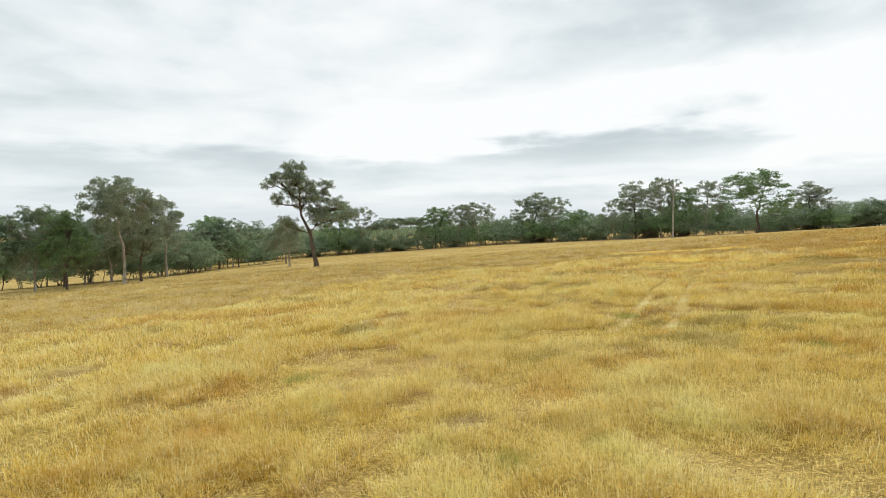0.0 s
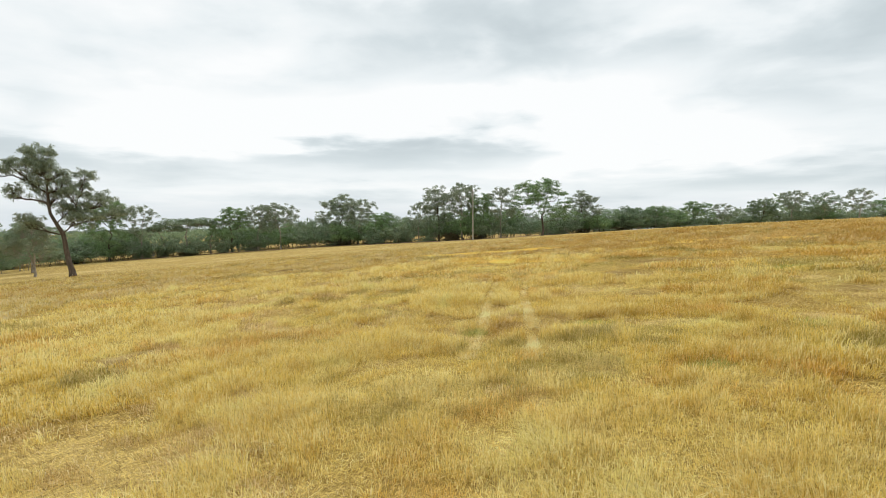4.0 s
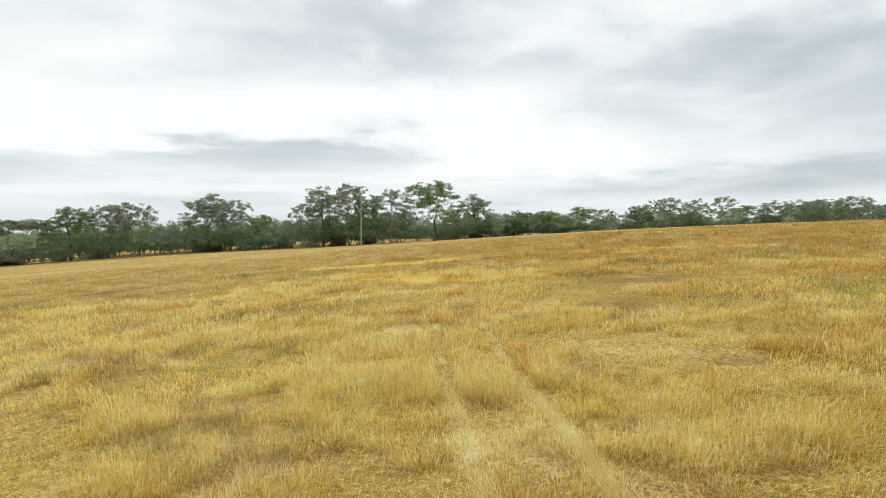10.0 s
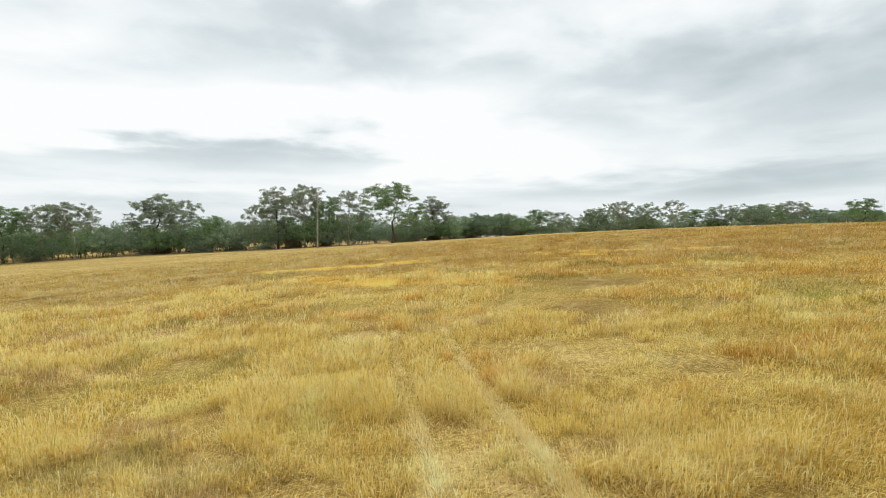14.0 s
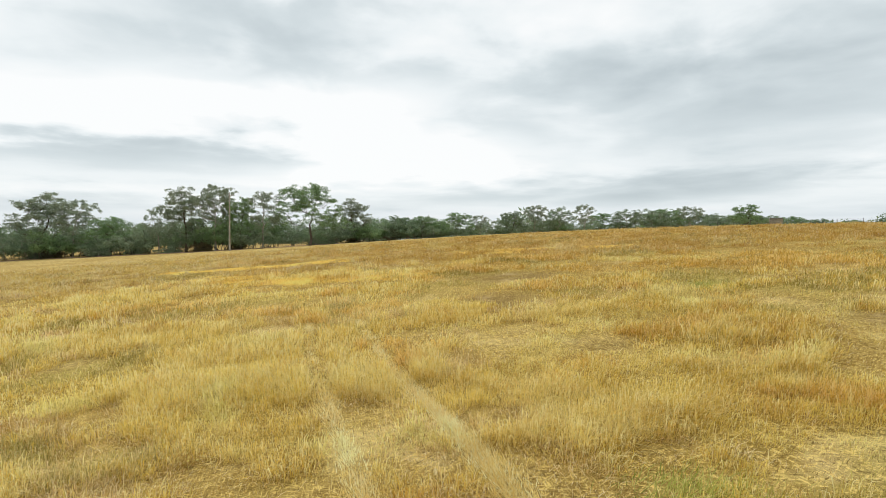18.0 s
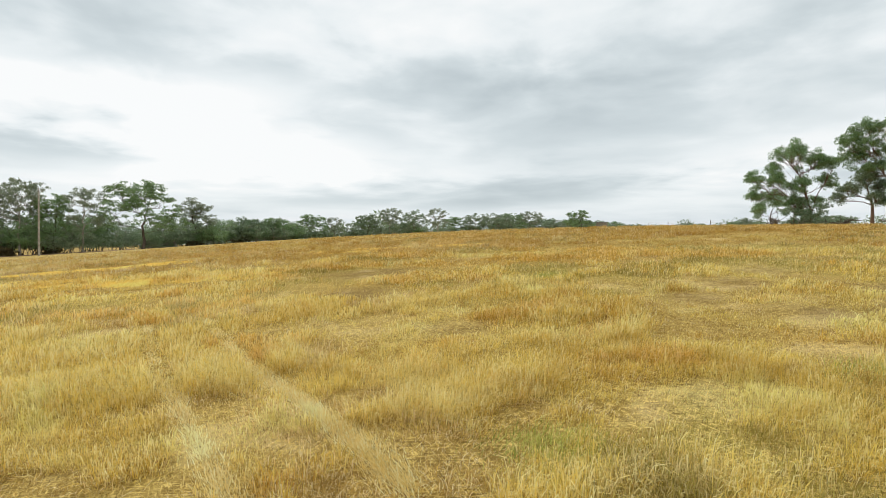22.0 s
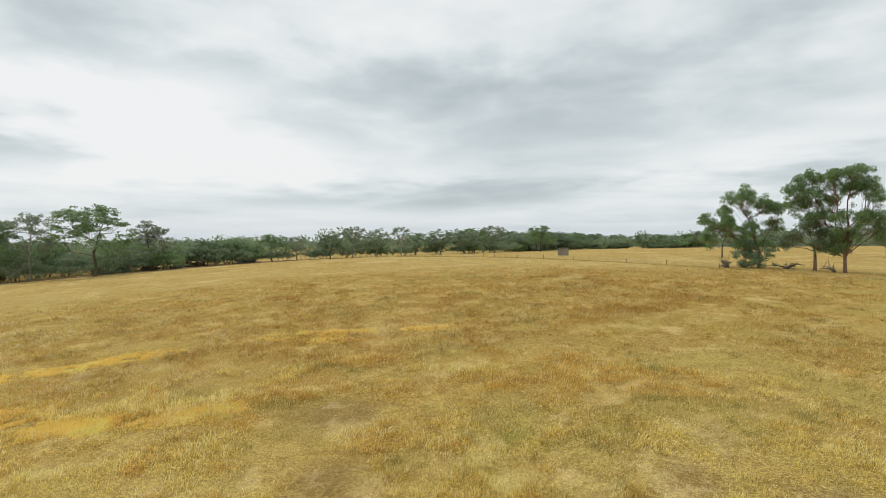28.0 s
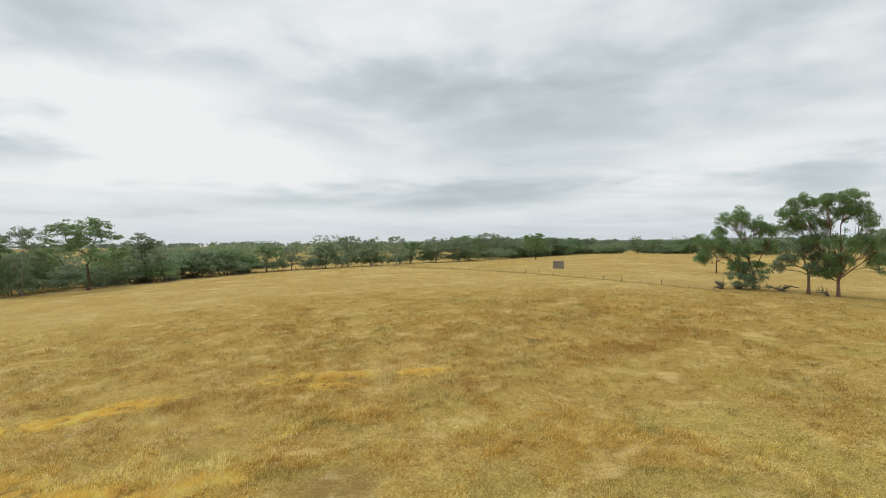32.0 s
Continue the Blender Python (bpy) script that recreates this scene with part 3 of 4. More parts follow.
lone = gum_tree("gum_tree", 11, 23.2, 16.5, facing(-0.75, 0.66, [
    (-0.25, 0.0, 0.89, 0.15, 0.065), (-0.44, 0.05, 0.81, 0.12, 0.055), (-0.58, 0.0, 0.755, 0.075, 0.035), (-0.49, -0.05, 0.62, 0.085, 0.045), (-0.16, -0.1, 0.755, 0.14, 0.055), (0.13, 0.0, 0.755, 0.09, 0.04),
    (-0.18, 0.1, 0.59, 0.14, 0.055), (0.0, -0.1, 0.62, 0.09, 0.045), (0.27, 0.0, 0.57, 0.14, 0.055), (0.44, 0.05, 0.47, 0.09, 0.045), (0.20, -0.05, 0.43, 0.12, 0.045), (-0.37, 0.0, 0.40, 0.12, 0.045), (-0.33, 0.1, 0.70, 0.10, 0.04), (-0.08, 0.05, 0.68, 0.12, 0.05), (0.08, 0.0, 0.52, 0.10, 0.04), (-0.30, -0.1, 0.80, 0.12, 0.05), (0.10, 0.1, 0.66, 0.10, 0.045), (-0.04, 0.05, 0.50, 0.10, 0.04), (0.05, -0.1, 0.42, 0.10, 0.04)], 1.7, 1.3),
    trunk=0.32, girth=0.50, leaf=LEAF_GREY, bark=BARK_DARK, per=50, size=0.26, clusters=50, cluster=0.038, lean=(-0.035, -0.04),
    label="tall lone gum with open grey-green crown and dark leaning trunk")
stand(lone, -84.0, 64.5)

tree_a = gum_tree("gum_tree", 21, 14.9, 14.2, facing(0.875, 0.485, [
    (-0.20, 0.0, 0.80, 0.21, 0.12), (0.06, 0.08, 0.72, 0.14, 0.09), (0.20, 0.0, 0.68, 0.08, 0.055), (-0.39, 0.05, 0.64, 0.10, 0.08), (-0.59, 0.0, 0.51, 0.12, 0.09), (-0.63, 0.0, 0.33, 0.075, 0.065),
    (-0.33, -0.1, 0.47, 0.13, 0.09), (-0.10, -0.05, 0.46, 0.12, 0.08), (0.16, 0.1, 0.49, 0.11, 0.08), (-0.16, 0.0, 0.24, 0.14, 0.075), (0.05, 0.05, 0.26, 0.08, 0.06)], 1.5, 1.1),
    trunk=0.2, girth=0.24, leaf=LEAF_GREEN, bark=BARK_RED, per=95, size=0.21, clusters=58, cluster=0.044, vase=True,
    label="round-headed green gum with open boughs by the fence")
stand(tree_a, 98.5, 54.9)

tree_b = gum_tree("gum_tree", 31, 17.3, 15.8, facing(0.92, 0.38, [
    (0.05, 0.0, 0.92, 0.17, 0.065), (-0.35, 0.05, 0.88, 0.12, 0.07), (-0.44, 0.0, 0.76, 0.11, 0.08), (-0.16, -0.05, 0.88, 0.13, 0.07), (0.19, 0.05, 0.80, 0.09, 0.07), (0.24, 0.0, 0.67, 0.09, 0.06),
    (-0.39, 0.1, 0.63, 0.11, 0.06), (-0.13, 0.1, 0.66, 0.11, 0.07), (0.27, 0.0, 0.48, 0.15, 0.085), (0.03, -0.1, 0.50, 0.15, 0.085), (-0.26, 0.05, 0.51, 0.13, 0.065), (0.33, 0.05, 0.32, 0.12, 0.075),
    (0.0, 0.0, 0.32, 0.16, 0.075), (-0.10, 0.1, 0.20, 0.11, 0.045), (0.44, 0.0, 0.57, 0.08, 0.055), (0.05, 0.05, 0.78, 0.13, 0.06), (-0.28, 0.0, 0.72, 0.12, 0.06)], 1.6, 1.12),
    trunk=0.2, girth=0.27, leaf=LEAF_GREEN, bark=BARK_RED, per=95, size=0.21, clusters=58, cluster=0.041, vase=True,
    label="tall spreading green gum with reddish trunk beside the fence")
stand(tree_b, 99.3, 41.6)

tree_c = gum_tree("gum_tree", 41, 8.6, 8.0, facing(0.9, 0.42, [
    (-0.10, 0.0, 0.80, 0.23, 0.11), (-0.38, 0.0, 0.62, 0.19, 0.11), (0.16, 0.1, 0.66, 0.20, 0.11), (-0.55, 0.0, 0.50, 0.12, 0.09), (0.06, -0.1, 0.47, 0.17, 0.09), (0.35, 0.0, 0.52, 0.13, 0.09)], 1.4),
    trunk=0.36, girth=0.26, leaf=LEAF_GUM, bark=BARK_RED, per=70, size=0.22, clusters=34, cluster=0.075, label="lower olive gum with a bare reddish trunk beside a taller one")
stand(tree_c, 99.0, 45.9)

tree_d = gum_tree("gum_tree", 51, 8.8, 8.6, facing(0.875, 0.485, [(-0.2, 0, 0.75, 0.24, 0.16), (0.12, 0.1, 0.8, 0.26, 0.16), (0.26, -0.1, 0.55, 0.22, 0.15), (-0.15, -0.2, 0.5, 0.25, 0.15), (-0.3, 0.1, 0.42, 0.2, 0.14)]),
    trunk=0.25, girth=0.17, leaf=LEAF_GREEN, bark=BARK_DARK, per=130, size=0.24, clusters=12, cluster=0.1, label="small bright green gum among taller trees")
stand(tree_d, 129.0, 81.1)

# kinds of gum for the tree lines, 18 m high and 14 m wide before scaling; the near kinds have finer leaves
KINDS = [
    (9, 0.52, 0.88, 0.34, LEAF_GREY, BARK_PALE, 0.36, 0.20, "open-crowned grey-green gum in the tree line"),
    (11, 0.34, 0.88, 0.36, LEAF_GREEN, BARK_DARK, 0.26, 0.21, "rounded olive gum in the tree line"),
    (8, 0.42, 0.90, 0.30, LEAF_GREY, BARK_PALE, 0.34, 0.17, "slender pale-trunked gum with a thin crown"),
    (12, 0.34, 0.86, 0.40, LEAF_GUM, BARK_PALE, 0.24, 0.21, "wide-spreading olive gum with pale limbs"),
    (10, 0.40, 0.90, 0.26, LEAF_GREY, BARK_DARK, 0.30, 0.19, "upright vase-shaped gum in the tree line"),
    (13, 0.30, 0.86, 0.40, LEAF_DARK, BARK_DARK, 0.22, 0.22, "dense dark gum in the tree line")]


def gum_kinds(per, size, seed, clusters):
    return [gum_tree("gum_tree", seed + k, 18.0, 14.0, random_lobes(seed - 40 + k, int(n * 1.4), low, spread * 1.1, rx * 0.82, 0.165, top), trunk=trunk, girth=0.24, leaf=leaf, bark=bark,
                     per=per, size=size, clusters=clusters, cluster=0.045, label=text, fit=True, fine=per > 50) for k, (n, low, top, spread, leaf, bark, trunk, rx, text) in enumerate(KINDS)]


GUMS = gum_kinds(34, 0.36, 100, 20)
GUMS.append(gum_tree("gum_tree", 106, 18.0, 14.0, [(0.36 * math.cos(2.4 * k) * (k / 10) ** 0.5, 0.36 * math.sin(2.4 * k) * (k / 10) ** 0.5, 0.90 - 0.011 * k + 0.03 * math.sin(5.1 * k), 0.16, 0.095) for k in range(1, 11)], trunk=0.40, girth=0.24,
                     leaf=LEAF_GUM, bark=BARK_PALE, per=40, size=0.34, clusters=20, cluster=0.045, label="flat-topped olive gum with sky showing under its crown", fit=True))
NEAR_GUMS = gum_kinds(62, 0.28, 140, 29)
THICKETS = [bush("thicket_tree", 200 + k, 9.0, 9.0, lf, per=62, size=0.46, label=text) for k, (lf, text) in enumerate([
    (LEAF_DARK, "dense dark many-stemmed tree in the tree line"), (LEAF_GUM, "olive many-stemmed tree in the tree line"),
    (LEAF_DARK, "dark low tree with bare stems showing below"), (LEAF_GREEN, "fresher green many-stemmed tree in the tree line")])]
BELT = [bush("belt_tree", 270 + k, 9.0, 9.0, lf, per=70, size=0.6, stems=6, low=0.14, label=text) for k, (lf, text) in enumerate([
    (LEAF_DARK, "dense dark tree of a far shelter belt"), (LEAF_GUM, "rounded olive tree of a far shelter belt"), (LEAF_GREEN, "rounded green tree of a far shelter belt")])]
foot_bush = bush("shrub", 250, 5.0, 5.2, LEAF_DARK, per=90, size=0.26, low=0.1, stems=7, label="dense dark bush round the foot of a gum")
stand(foot_bush, 97.3, 56.0)
SHRUBS = [bush("shrub", 230 + k, 3.0, 5.0, lf, per=60, size=0.36, low=0.08, stems=6, label=text) for k, (lf, text) in enumerate([
    (LEAF_GUM, "low olive shrub under the tree line"), (LEAF_BROWN, "low dry brownish shrub under the tree line")])]
used = set()


def plant(kinds, k, x, y, h, w, turn, base_h, base_w, group):
    """A copy of one of the kinds at a place, at its own height and width."""
    src = kinds[k % len(kinds)]
    m = Matrix.Translation((x, y, ground_at(x, y))) @ Matrix.Rotation(turn, 4, "Z") @ Matrix.Diagonal((w / base_w, w / base_w, h / base_h, 1))
    if src.name not in used:
        used.add(src.name)
        src.matrix_basis = m
        ob = src
    else:
        keep = src.scale.copy()
        src.scale = (1, 1, 1)
        ob = copy_thing(src, m)
        src.scale = keep
    tagged(ob, group=group)
    return ob


rng = np.random.default_rng(5)
# x, y, height, width, kind
WEST = [(-99.6, 17.1, 14.3, 11, 3), (-95.0, 20.0, 13.2, 9, 1), (-94.0, 28.6, 19.0, 12.5, 0), (-105.4, 37.1, 15.8, 10, 4), (-125.3, 53.1, 19.8, 13, 2), (-112, 26, 14, 13, 5), (-120, 38, 14, 13, 3),
        (-135, 40, 15, 14, 5), (-152, 66, 16, 15, 1), (-108.5, 77.3, 12.4, 10, 2),  (-160, 90, 17, 15, 5), (-150, 110, 15, 15, 3), (-103, 10, 15, 14, 5)]
MIDDLE = [(-177.5, 163.5, 23.5, 17, 1), (-219.7, 123.0, 21.5, 20, 1), (-207.0, 134.6, 19.3, 18, 3), (-167.7, 169.7, 21.0, 13, 2), (-151.5, 176.3, 15.0, 20, 6), (-135.3, 183.1, 18.0, 16, 1), (-125.7, 187.1, 18.4, 12, 0), (-117.0, 190.5, 18.6, 15, 0), (-96.5, 202.3, 21.4, 15, 4), (-86.0, 200.0, 18.3, 14, 0),
          (-73.3, 197.1, 12.5, 12, 1), (-57.6, 193.6, 15.1, 9, 2), (-48.5, 191.4, 20.6, 13, 4), (-39.0, 189.4, 21.1, 13, 0), (-31.0, 188.5, 16.7, 11, 1), (-23.6, 186.5, 18.2, 11, 2), (-8.3, 185.6, 19.9, 19.5, 1)]
EAST = [(6.9, 196.6, 16.0, 11, 4), (24.3, 205.0, 9.6, 13, 5), (33.0, 207.5, 9.2, 12, 1), (48.0, 211.7, 10.5, 13, 1), (58.2, 214.4, 9.4, 9, 2), (70.2, 209.1, 10.3, 13, 5), (81.4, 213.6, 13.0, 11, 0), (90.7, 210.8, 12.2, 12, 3),
        (98.9, 203.1, 12.3, 10, 2), (120.7, 232.4, 10.8, 15, 1), (131.0, 226.0, 12.3, 16, 3), (146.0, 228.0, 12.3, 19, 3), (160.5, 240.0, 13.4, 17, 1), (176.0, 243.0, 14.7, 15, 0), (186.0, 216.5, 13.6, 14, 1)]
FAR = [(344.7, 333.4, 13.5, 29, 5), (372.2, 333.1, 13.0, 30, 5), (325.2, 265.1, 10.8, 18, 5), (347.2, 269.5, 10.8, 17, 1), (327.4, 228.9, 9.9, 14, 1), (313.8, 213.3, 11.0, 12, 5),
       (205, 259, 12, 18, 3), (222, 262, 12, 18, 1), (240, 275, 13, 22, 5), (262, 290, 13, 22, 5), (290, 300, 13, 24, 1), (315, 320, 13, 26, 5), (400, 300, 12, 26, 1), (215, 285, 14, 22, 5), (255, 310, 14, 24, 1), (300, 330, 14, 24, 5), (235, 300, 14, 22, 3), (280, 325, 14, 24, 0), (190, 275, 13, 20, 5), (170, 265, 13, 18, 1), (150, 30, 14, 13, 1), (170, 62, 12, 12, 3)]
for rows, text in ((WEST, "gums west of the paddock"), (MIDDLE, "gums along the creek line"), (EAST, "gums along the creek line"), (FAR, "far paddock trees")):
    for x, y, h, w, k in rows:
        plant(NEAR_GUMS if rows is WEST else GUMS, k, x, y, h * (1.04 if rows is MIDDLE else 1.0), w * (1.12 if rows is MIDDLE else 1.0), rng.uniform(0, 6.28), 18.0, 14.0, text)

# lower flat-topped gums beside the first
for x, y, h, w, turn in ((-160.5, 174.0, 13.6, 17, 2.0), (-143.5, 180.5, 14.6, 15, 4.1)):
    plant(GUMS, 6, x, y, h, w, turn, 18.0, 14.0, "gums along the creek line")

# the thick lower storey of the creek line
LINE = [(-250, 100), (-172, 168), (-120, 190), (-96, 200), (-30, 188), (8, 197), (42, 209)]


def along(line, step):
    """Places every step metres along a line."""
    out = []
    for (a, b), (c, d) in zip(line[:-1], line[1:]):
        L = math.hypot(c - a, d - b)
        for q in range(max(1, round(L / step))):
            s = (q + 0.5) / max(1, round(L / step))
            out.append((a + (c - a) * s, b + (d - b) * s))
    return out


for row, (off, step, hmin, hmax) in enumerate([(0, 6.5, 7.0, 10.5), (12, 6.0, 9.5, 12.5), (23, 7.0, 10.0, 13.0), (36, 9.0, 10.5, 14.0)]):
    for x, y in along(LINE, step):
        h = rng.uniform(hmin, hmax) * (1.0 if x < -20 else 0.8)
        if -166 - 0.6 * off < x < -138 - 0.6 * off:
            # low under the flat-topped gum, so that the sky shows below its crown
            h *= 0.92 if off == 0 else 0.62
        if off == 12 and -166 < x < -138:
            continue
        plant(THICKETS, rng.integers(0, 4), x + rng.normal(0, 1.5), y + off + rng.normal(0, 1.8), h, rng.uniform(8, 12), rng.uniform(0, 6.28), 9.0, 9.0, "lower trees of the creek line")
for x, y in along(LINE, 7.0):
    if rng.random() < 0.6:
        plant(SHRUBS, rng.integers(0, 2), x + rng.normal(0, 2), y + 3 + rng.normal(0, 4), rng.uniform(1.4, 4.6), rng.uniform(4, 7), rng.uniform(0, 6.28), 3.0, 5.0, "shrubs under the creek line")
for x, y in along([(40, 214), (110, 217)], 5.5) + along([(112, 224), (200, 252)], 6.5) + along([(-140, 12), (-124, 46), (-168, 96), (-178, 132)], 7) + along([(-150, -8), (-142, 25), (-132, 62), (-190, 108)], 8):
    if x < 0 and rng.random() < 0.35:
        plant(GUMS, (0, 2, 3, 1)[rng.integers(0, 4)], x + rng.normal(0, 2), y + rng.normal(0, 3), rng.uniform(10, 14), rng.uniform(9, 12), rng.uniform(0, 6.28), 18.0, 14.0, "gums west of the paddock")
        continue
    plant(THICKETS, rng.integers(0, 4), x + rng.normal(0, 2), y + rng.normal(0, 3), rng.uniform(6, 9) * (1.25 if x < 0 else 0.9), rng.uniform(8, 12), rng.uniform(0, 6.28), 9.0, 9.0, "scattered lower trees")


for x, y in along([(200, 262), (255, 292), (325, 328), (410, 306)], 9) + along([(225, 290), (300, 335), (400, 350)], 11) + along([(318, 214), (352, 268)], 10) + along([(290, 150), (345, 205)], 13):
    plant(BELT, rng.integers(0, 3), x + rng.normal(0, 3), y + rng.normal(0, 4), rng.uniform(6.5, 11), rng.uniform(11, 17), rng.uniform(0, 6.28), 9.0, 9.0, "far paddock trees")


def farm_track():
    """A track-like strip along the edge of the trees, its dark colour painting their shade."""
    line = along(LINE[1:] + [(60, 216)], 2.0)
    v, f = [], []
    for k, (x, y) in enumerate(line):
        w = 1.3 + 0.4 * math.sin(k * 0.7) + 0.3 * math.sin(k * 1.9)
        for side in (-1, -0.3, 0.3, 1):
            v.append((x, y - 5.0 + side * w, ground_at(x, y - 5.0 + side * w) + (0.22 if abs(side) < 1 else -0.25)))
        if k:
            for q in range(3):
                f.append((4 * k - 4 + q, 4 * k + q, 4 * k + q + 1, 4 * k - 3 + q))
    tagged(piece("farm_track", v, f, SHADE_EARTH, smooth=True), "dark brown track strip painted for the shade at the trees' foot", "track", kind="structure")


farm_track()


def far_woods():
    """Woods beyond the next paddocks: too many crowns to count. The farthest have haze in their leaf colour."""
    r = np.random.default_rng(77)
    for count, near, far, high, leaf, per, mat in ((1500, 255, 800, 14, 1.4, 42, LEAF_DARK), (1300, 1300, 3900, 22, 5.0, 24, LEAF_HAZED)):
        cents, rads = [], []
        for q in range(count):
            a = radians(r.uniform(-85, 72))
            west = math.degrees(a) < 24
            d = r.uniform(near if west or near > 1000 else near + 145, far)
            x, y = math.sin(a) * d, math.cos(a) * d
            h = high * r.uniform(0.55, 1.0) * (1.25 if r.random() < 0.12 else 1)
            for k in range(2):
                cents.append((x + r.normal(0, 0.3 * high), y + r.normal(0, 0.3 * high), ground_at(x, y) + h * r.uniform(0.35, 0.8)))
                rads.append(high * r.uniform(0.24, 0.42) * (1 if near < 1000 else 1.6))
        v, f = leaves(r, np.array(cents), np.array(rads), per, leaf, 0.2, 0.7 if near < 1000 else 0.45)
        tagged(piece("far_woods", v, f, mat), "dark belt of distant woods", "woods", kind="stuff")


far_woods()


def distant_hills():
    """Low wooded hills on the skyline, distance haze mixed into their colour."""
    a = np.linspace(radians(30), radians(78), 90)
    d0, d1 = 2600.0, 3600.0
    ridge = (16 + 7 * np.sin(a * 5.0 + 1) + 5 * np.sin(a * 13.0) + 2 * np.sin(a * 31.0)) * np.sin(np.linspace(0, np.pi, 90)) ** 0.5
    rows = [np.stack([np.sin(a) * d, np.cos(a) * d, z + 0 * a], -1) for d, z in ((d0, -40.0), (d0 + 300, ridge * 0.7 - 6.0), (d1 - 300, ridge + 6.0), (d1, -50.0))]
    v = np.concatenate(rows)
    m = len(a)
    f = [(r * m + i, r * m + i + 1, (r + 1) * m + i + 1, (r + 1) * m + i) for r in range(3) for i in range(m - 1)]
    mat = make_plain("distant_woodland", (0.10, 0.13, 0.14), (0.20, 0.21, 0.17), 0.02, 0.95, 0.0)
    tagged(piece("backdrop", v, f, mat, smooth=True), "low hills on the skyline, coloured blue-green for haze", "hills", kind="structure")


distant_hills()


# ---- fence, pole, tank, dead wood ----
def fence_post():
    t = Tubes(7)
    t.add([(0, 0, -0.3), (0, 0, 0.6), (0.01, 0, 1.12), (0.01, 0, 1.17), (0.01, 0, 1.18)], [0.07, 0.066, 0.06, 0.05, 0.004])
    v, f = t.data()
    return mesh_of("post", v, f, POST_WOOD)


def build_fence():
    fence = new("fence")
    fence.location = (90.2, 100.0, ground_at(90.2, 100.0))
    o = Vector(fence.location)
    post = fence_post()
    r = np.random.default_rng(9)
    ys = np.arange(57.0, 190.0, 5.2)
    tops = []
    for y in ys:
        x, yy = 90.2 + r.normal(0, 0.12), y + r.normal(0, 0.25)
        ob = new("post", post)
        ob.parent = fence
        h = r.uniform(0.62, 0.92) * (1.25 if r.random() < 0.12 else 1)
        ob.matrix_basis = Matrix.Translation(Vector((x, yy, ground_at(x, yy))) - o) @ Matrix.Rotation(r.normal(0, 0.05), 4, "X") @ Matrix.Rotation(r.normal(0, 0.05), 4, "Y") @ Matrix.Diagonal((h, h, h, 1))
        tops.append((x, yy))
    for z in (0.35, 0.65, 0.95):
        t = Tubes(4)
        t.add([(x - o.x + 0.08, y - o.y, ground_at(x, y) - o.z + z) for x, y in tops], [0.006] * len(tops))
        v, f = t.data()
        piece("wire", v, f, WIRE, fence)
    tagged(fence, "old timber post and wire fence across the paddock", "fence")


build_fence()


def build_pole():
    x, y = -31.0, 170.0
    pole = new("power_pole")
    pole.location = (x, y, ground_at(x, y))
    t = Tubes(12)
    t.add([(0, 0, -0.5), (0, 0, 5), (0.03, 0, 10), (0.05, 0, 15), (0.06, 0, 17.4), (0.06, 0, 17.45)], [0.27, 0.25, 0.22, 0.19, 0.17, 0.02])
    v, f = t.data()
    piece("shaft", v, f, POLE_WOOD, pole, "pale weathered shaft", True)
    bm = bmesh.new()
    box(bm, (1.3, 0.14, 0.16), (0.3, -0.18, 16.5), 0.02)
    arm = part("crossarm", bm, POLE_WOOD, pole)
    for dx in (-0.25, 0.85):
        t = Tubes(8)
        t.add([(dx, -0.18, 16.56), (dx, -0.18, 16.7), (dx, -0.18, 16.74), (dx, -0.18, 16.86), (dx, -0.18, 16.9)], [0.03, 0.03, 0.1, 0.1, 0.02])
        v, f = t.data()
        piece("insulator", v, f, PORCELAIN, arm, "brown glazed insulator")
    tagged(pole, "tall weathered timber power pole before the tree line", "pole")


build_pole()


def build_tank():
    x, y = 112.3, 120.5
    tank = new("water_tank")
    tank.matrix_basis = Matrix.Translation((x, y, ground_at(x, y))) @ Matrix.Rotation(radians(-40), 4, "Z")
    bm = bmesh.new()
    box(bm, (3.0, 3.0, 2.1), (0, 0, 1.0), 0.05)
    part("body", bm, CONCRETE, tank)
    bm = bmesh.new()
    box(bm, (3.12, 3.12, 0.16), (0, 0, 2.13), 0.04)
    part("lid", bm, TIN, tank, "dull metal lid")
    tagged(tank, "square grey water tank standing alone in the paddock", "tank")


build_tank()


def dead_wood(name, seed, x, y, n, length, up, label):
    r = np.random.default_rng(seed)
    t = Tubes(6)
    for k in range(n):
        a = r.uniform(0, 6.28)
        L = length * r.uniform(0.5, 1.1)
        e = np.array([math.cos(a) * L, math.sin(a) * L, up * r.uniform(0.1, 1.0)])
        p = bend(r, (r.normal(0, 0.15), r.normal(0, 0.15), 0.15), e, 6, 0.15, 0.1)
        t.add(p, np.linspace(0.14, 0.03, 6) * r.uniform(0.7, 1.4))
        for q in range(2):
            s = p[r.integers(2, 5)]
            t.add(bend(r, s, s + r.normal(0, 0.5, 3) + (0, 0, 0.3), 4, 0.1), np.linspace(0.05, 0.012, 4))
    v, f = t.data()
    ob = piece(name, v, f, DEADWOOD, smooth=True)
    ob.location = (x, y, ground_at(x, y) - 0.05)
    tagged(ob, label, "dead wood", "fallen timber under the gums")


dead_wood("fallen_branch", 3, 93.8, 58.0, 13, 1.44, 1.54, "spiky grey upturned stump and dead branches in the grass")
dead_wood("fallen_branch", 4, 99.6, 50.8, 10, 2.72, 1.26, "grey fallen bough lying in the grass")
dead_wood("fallen_branch", 5, 97.0, 56.6, 5, 2.6, 1.0, "short grey log and broken branch by the trunk")
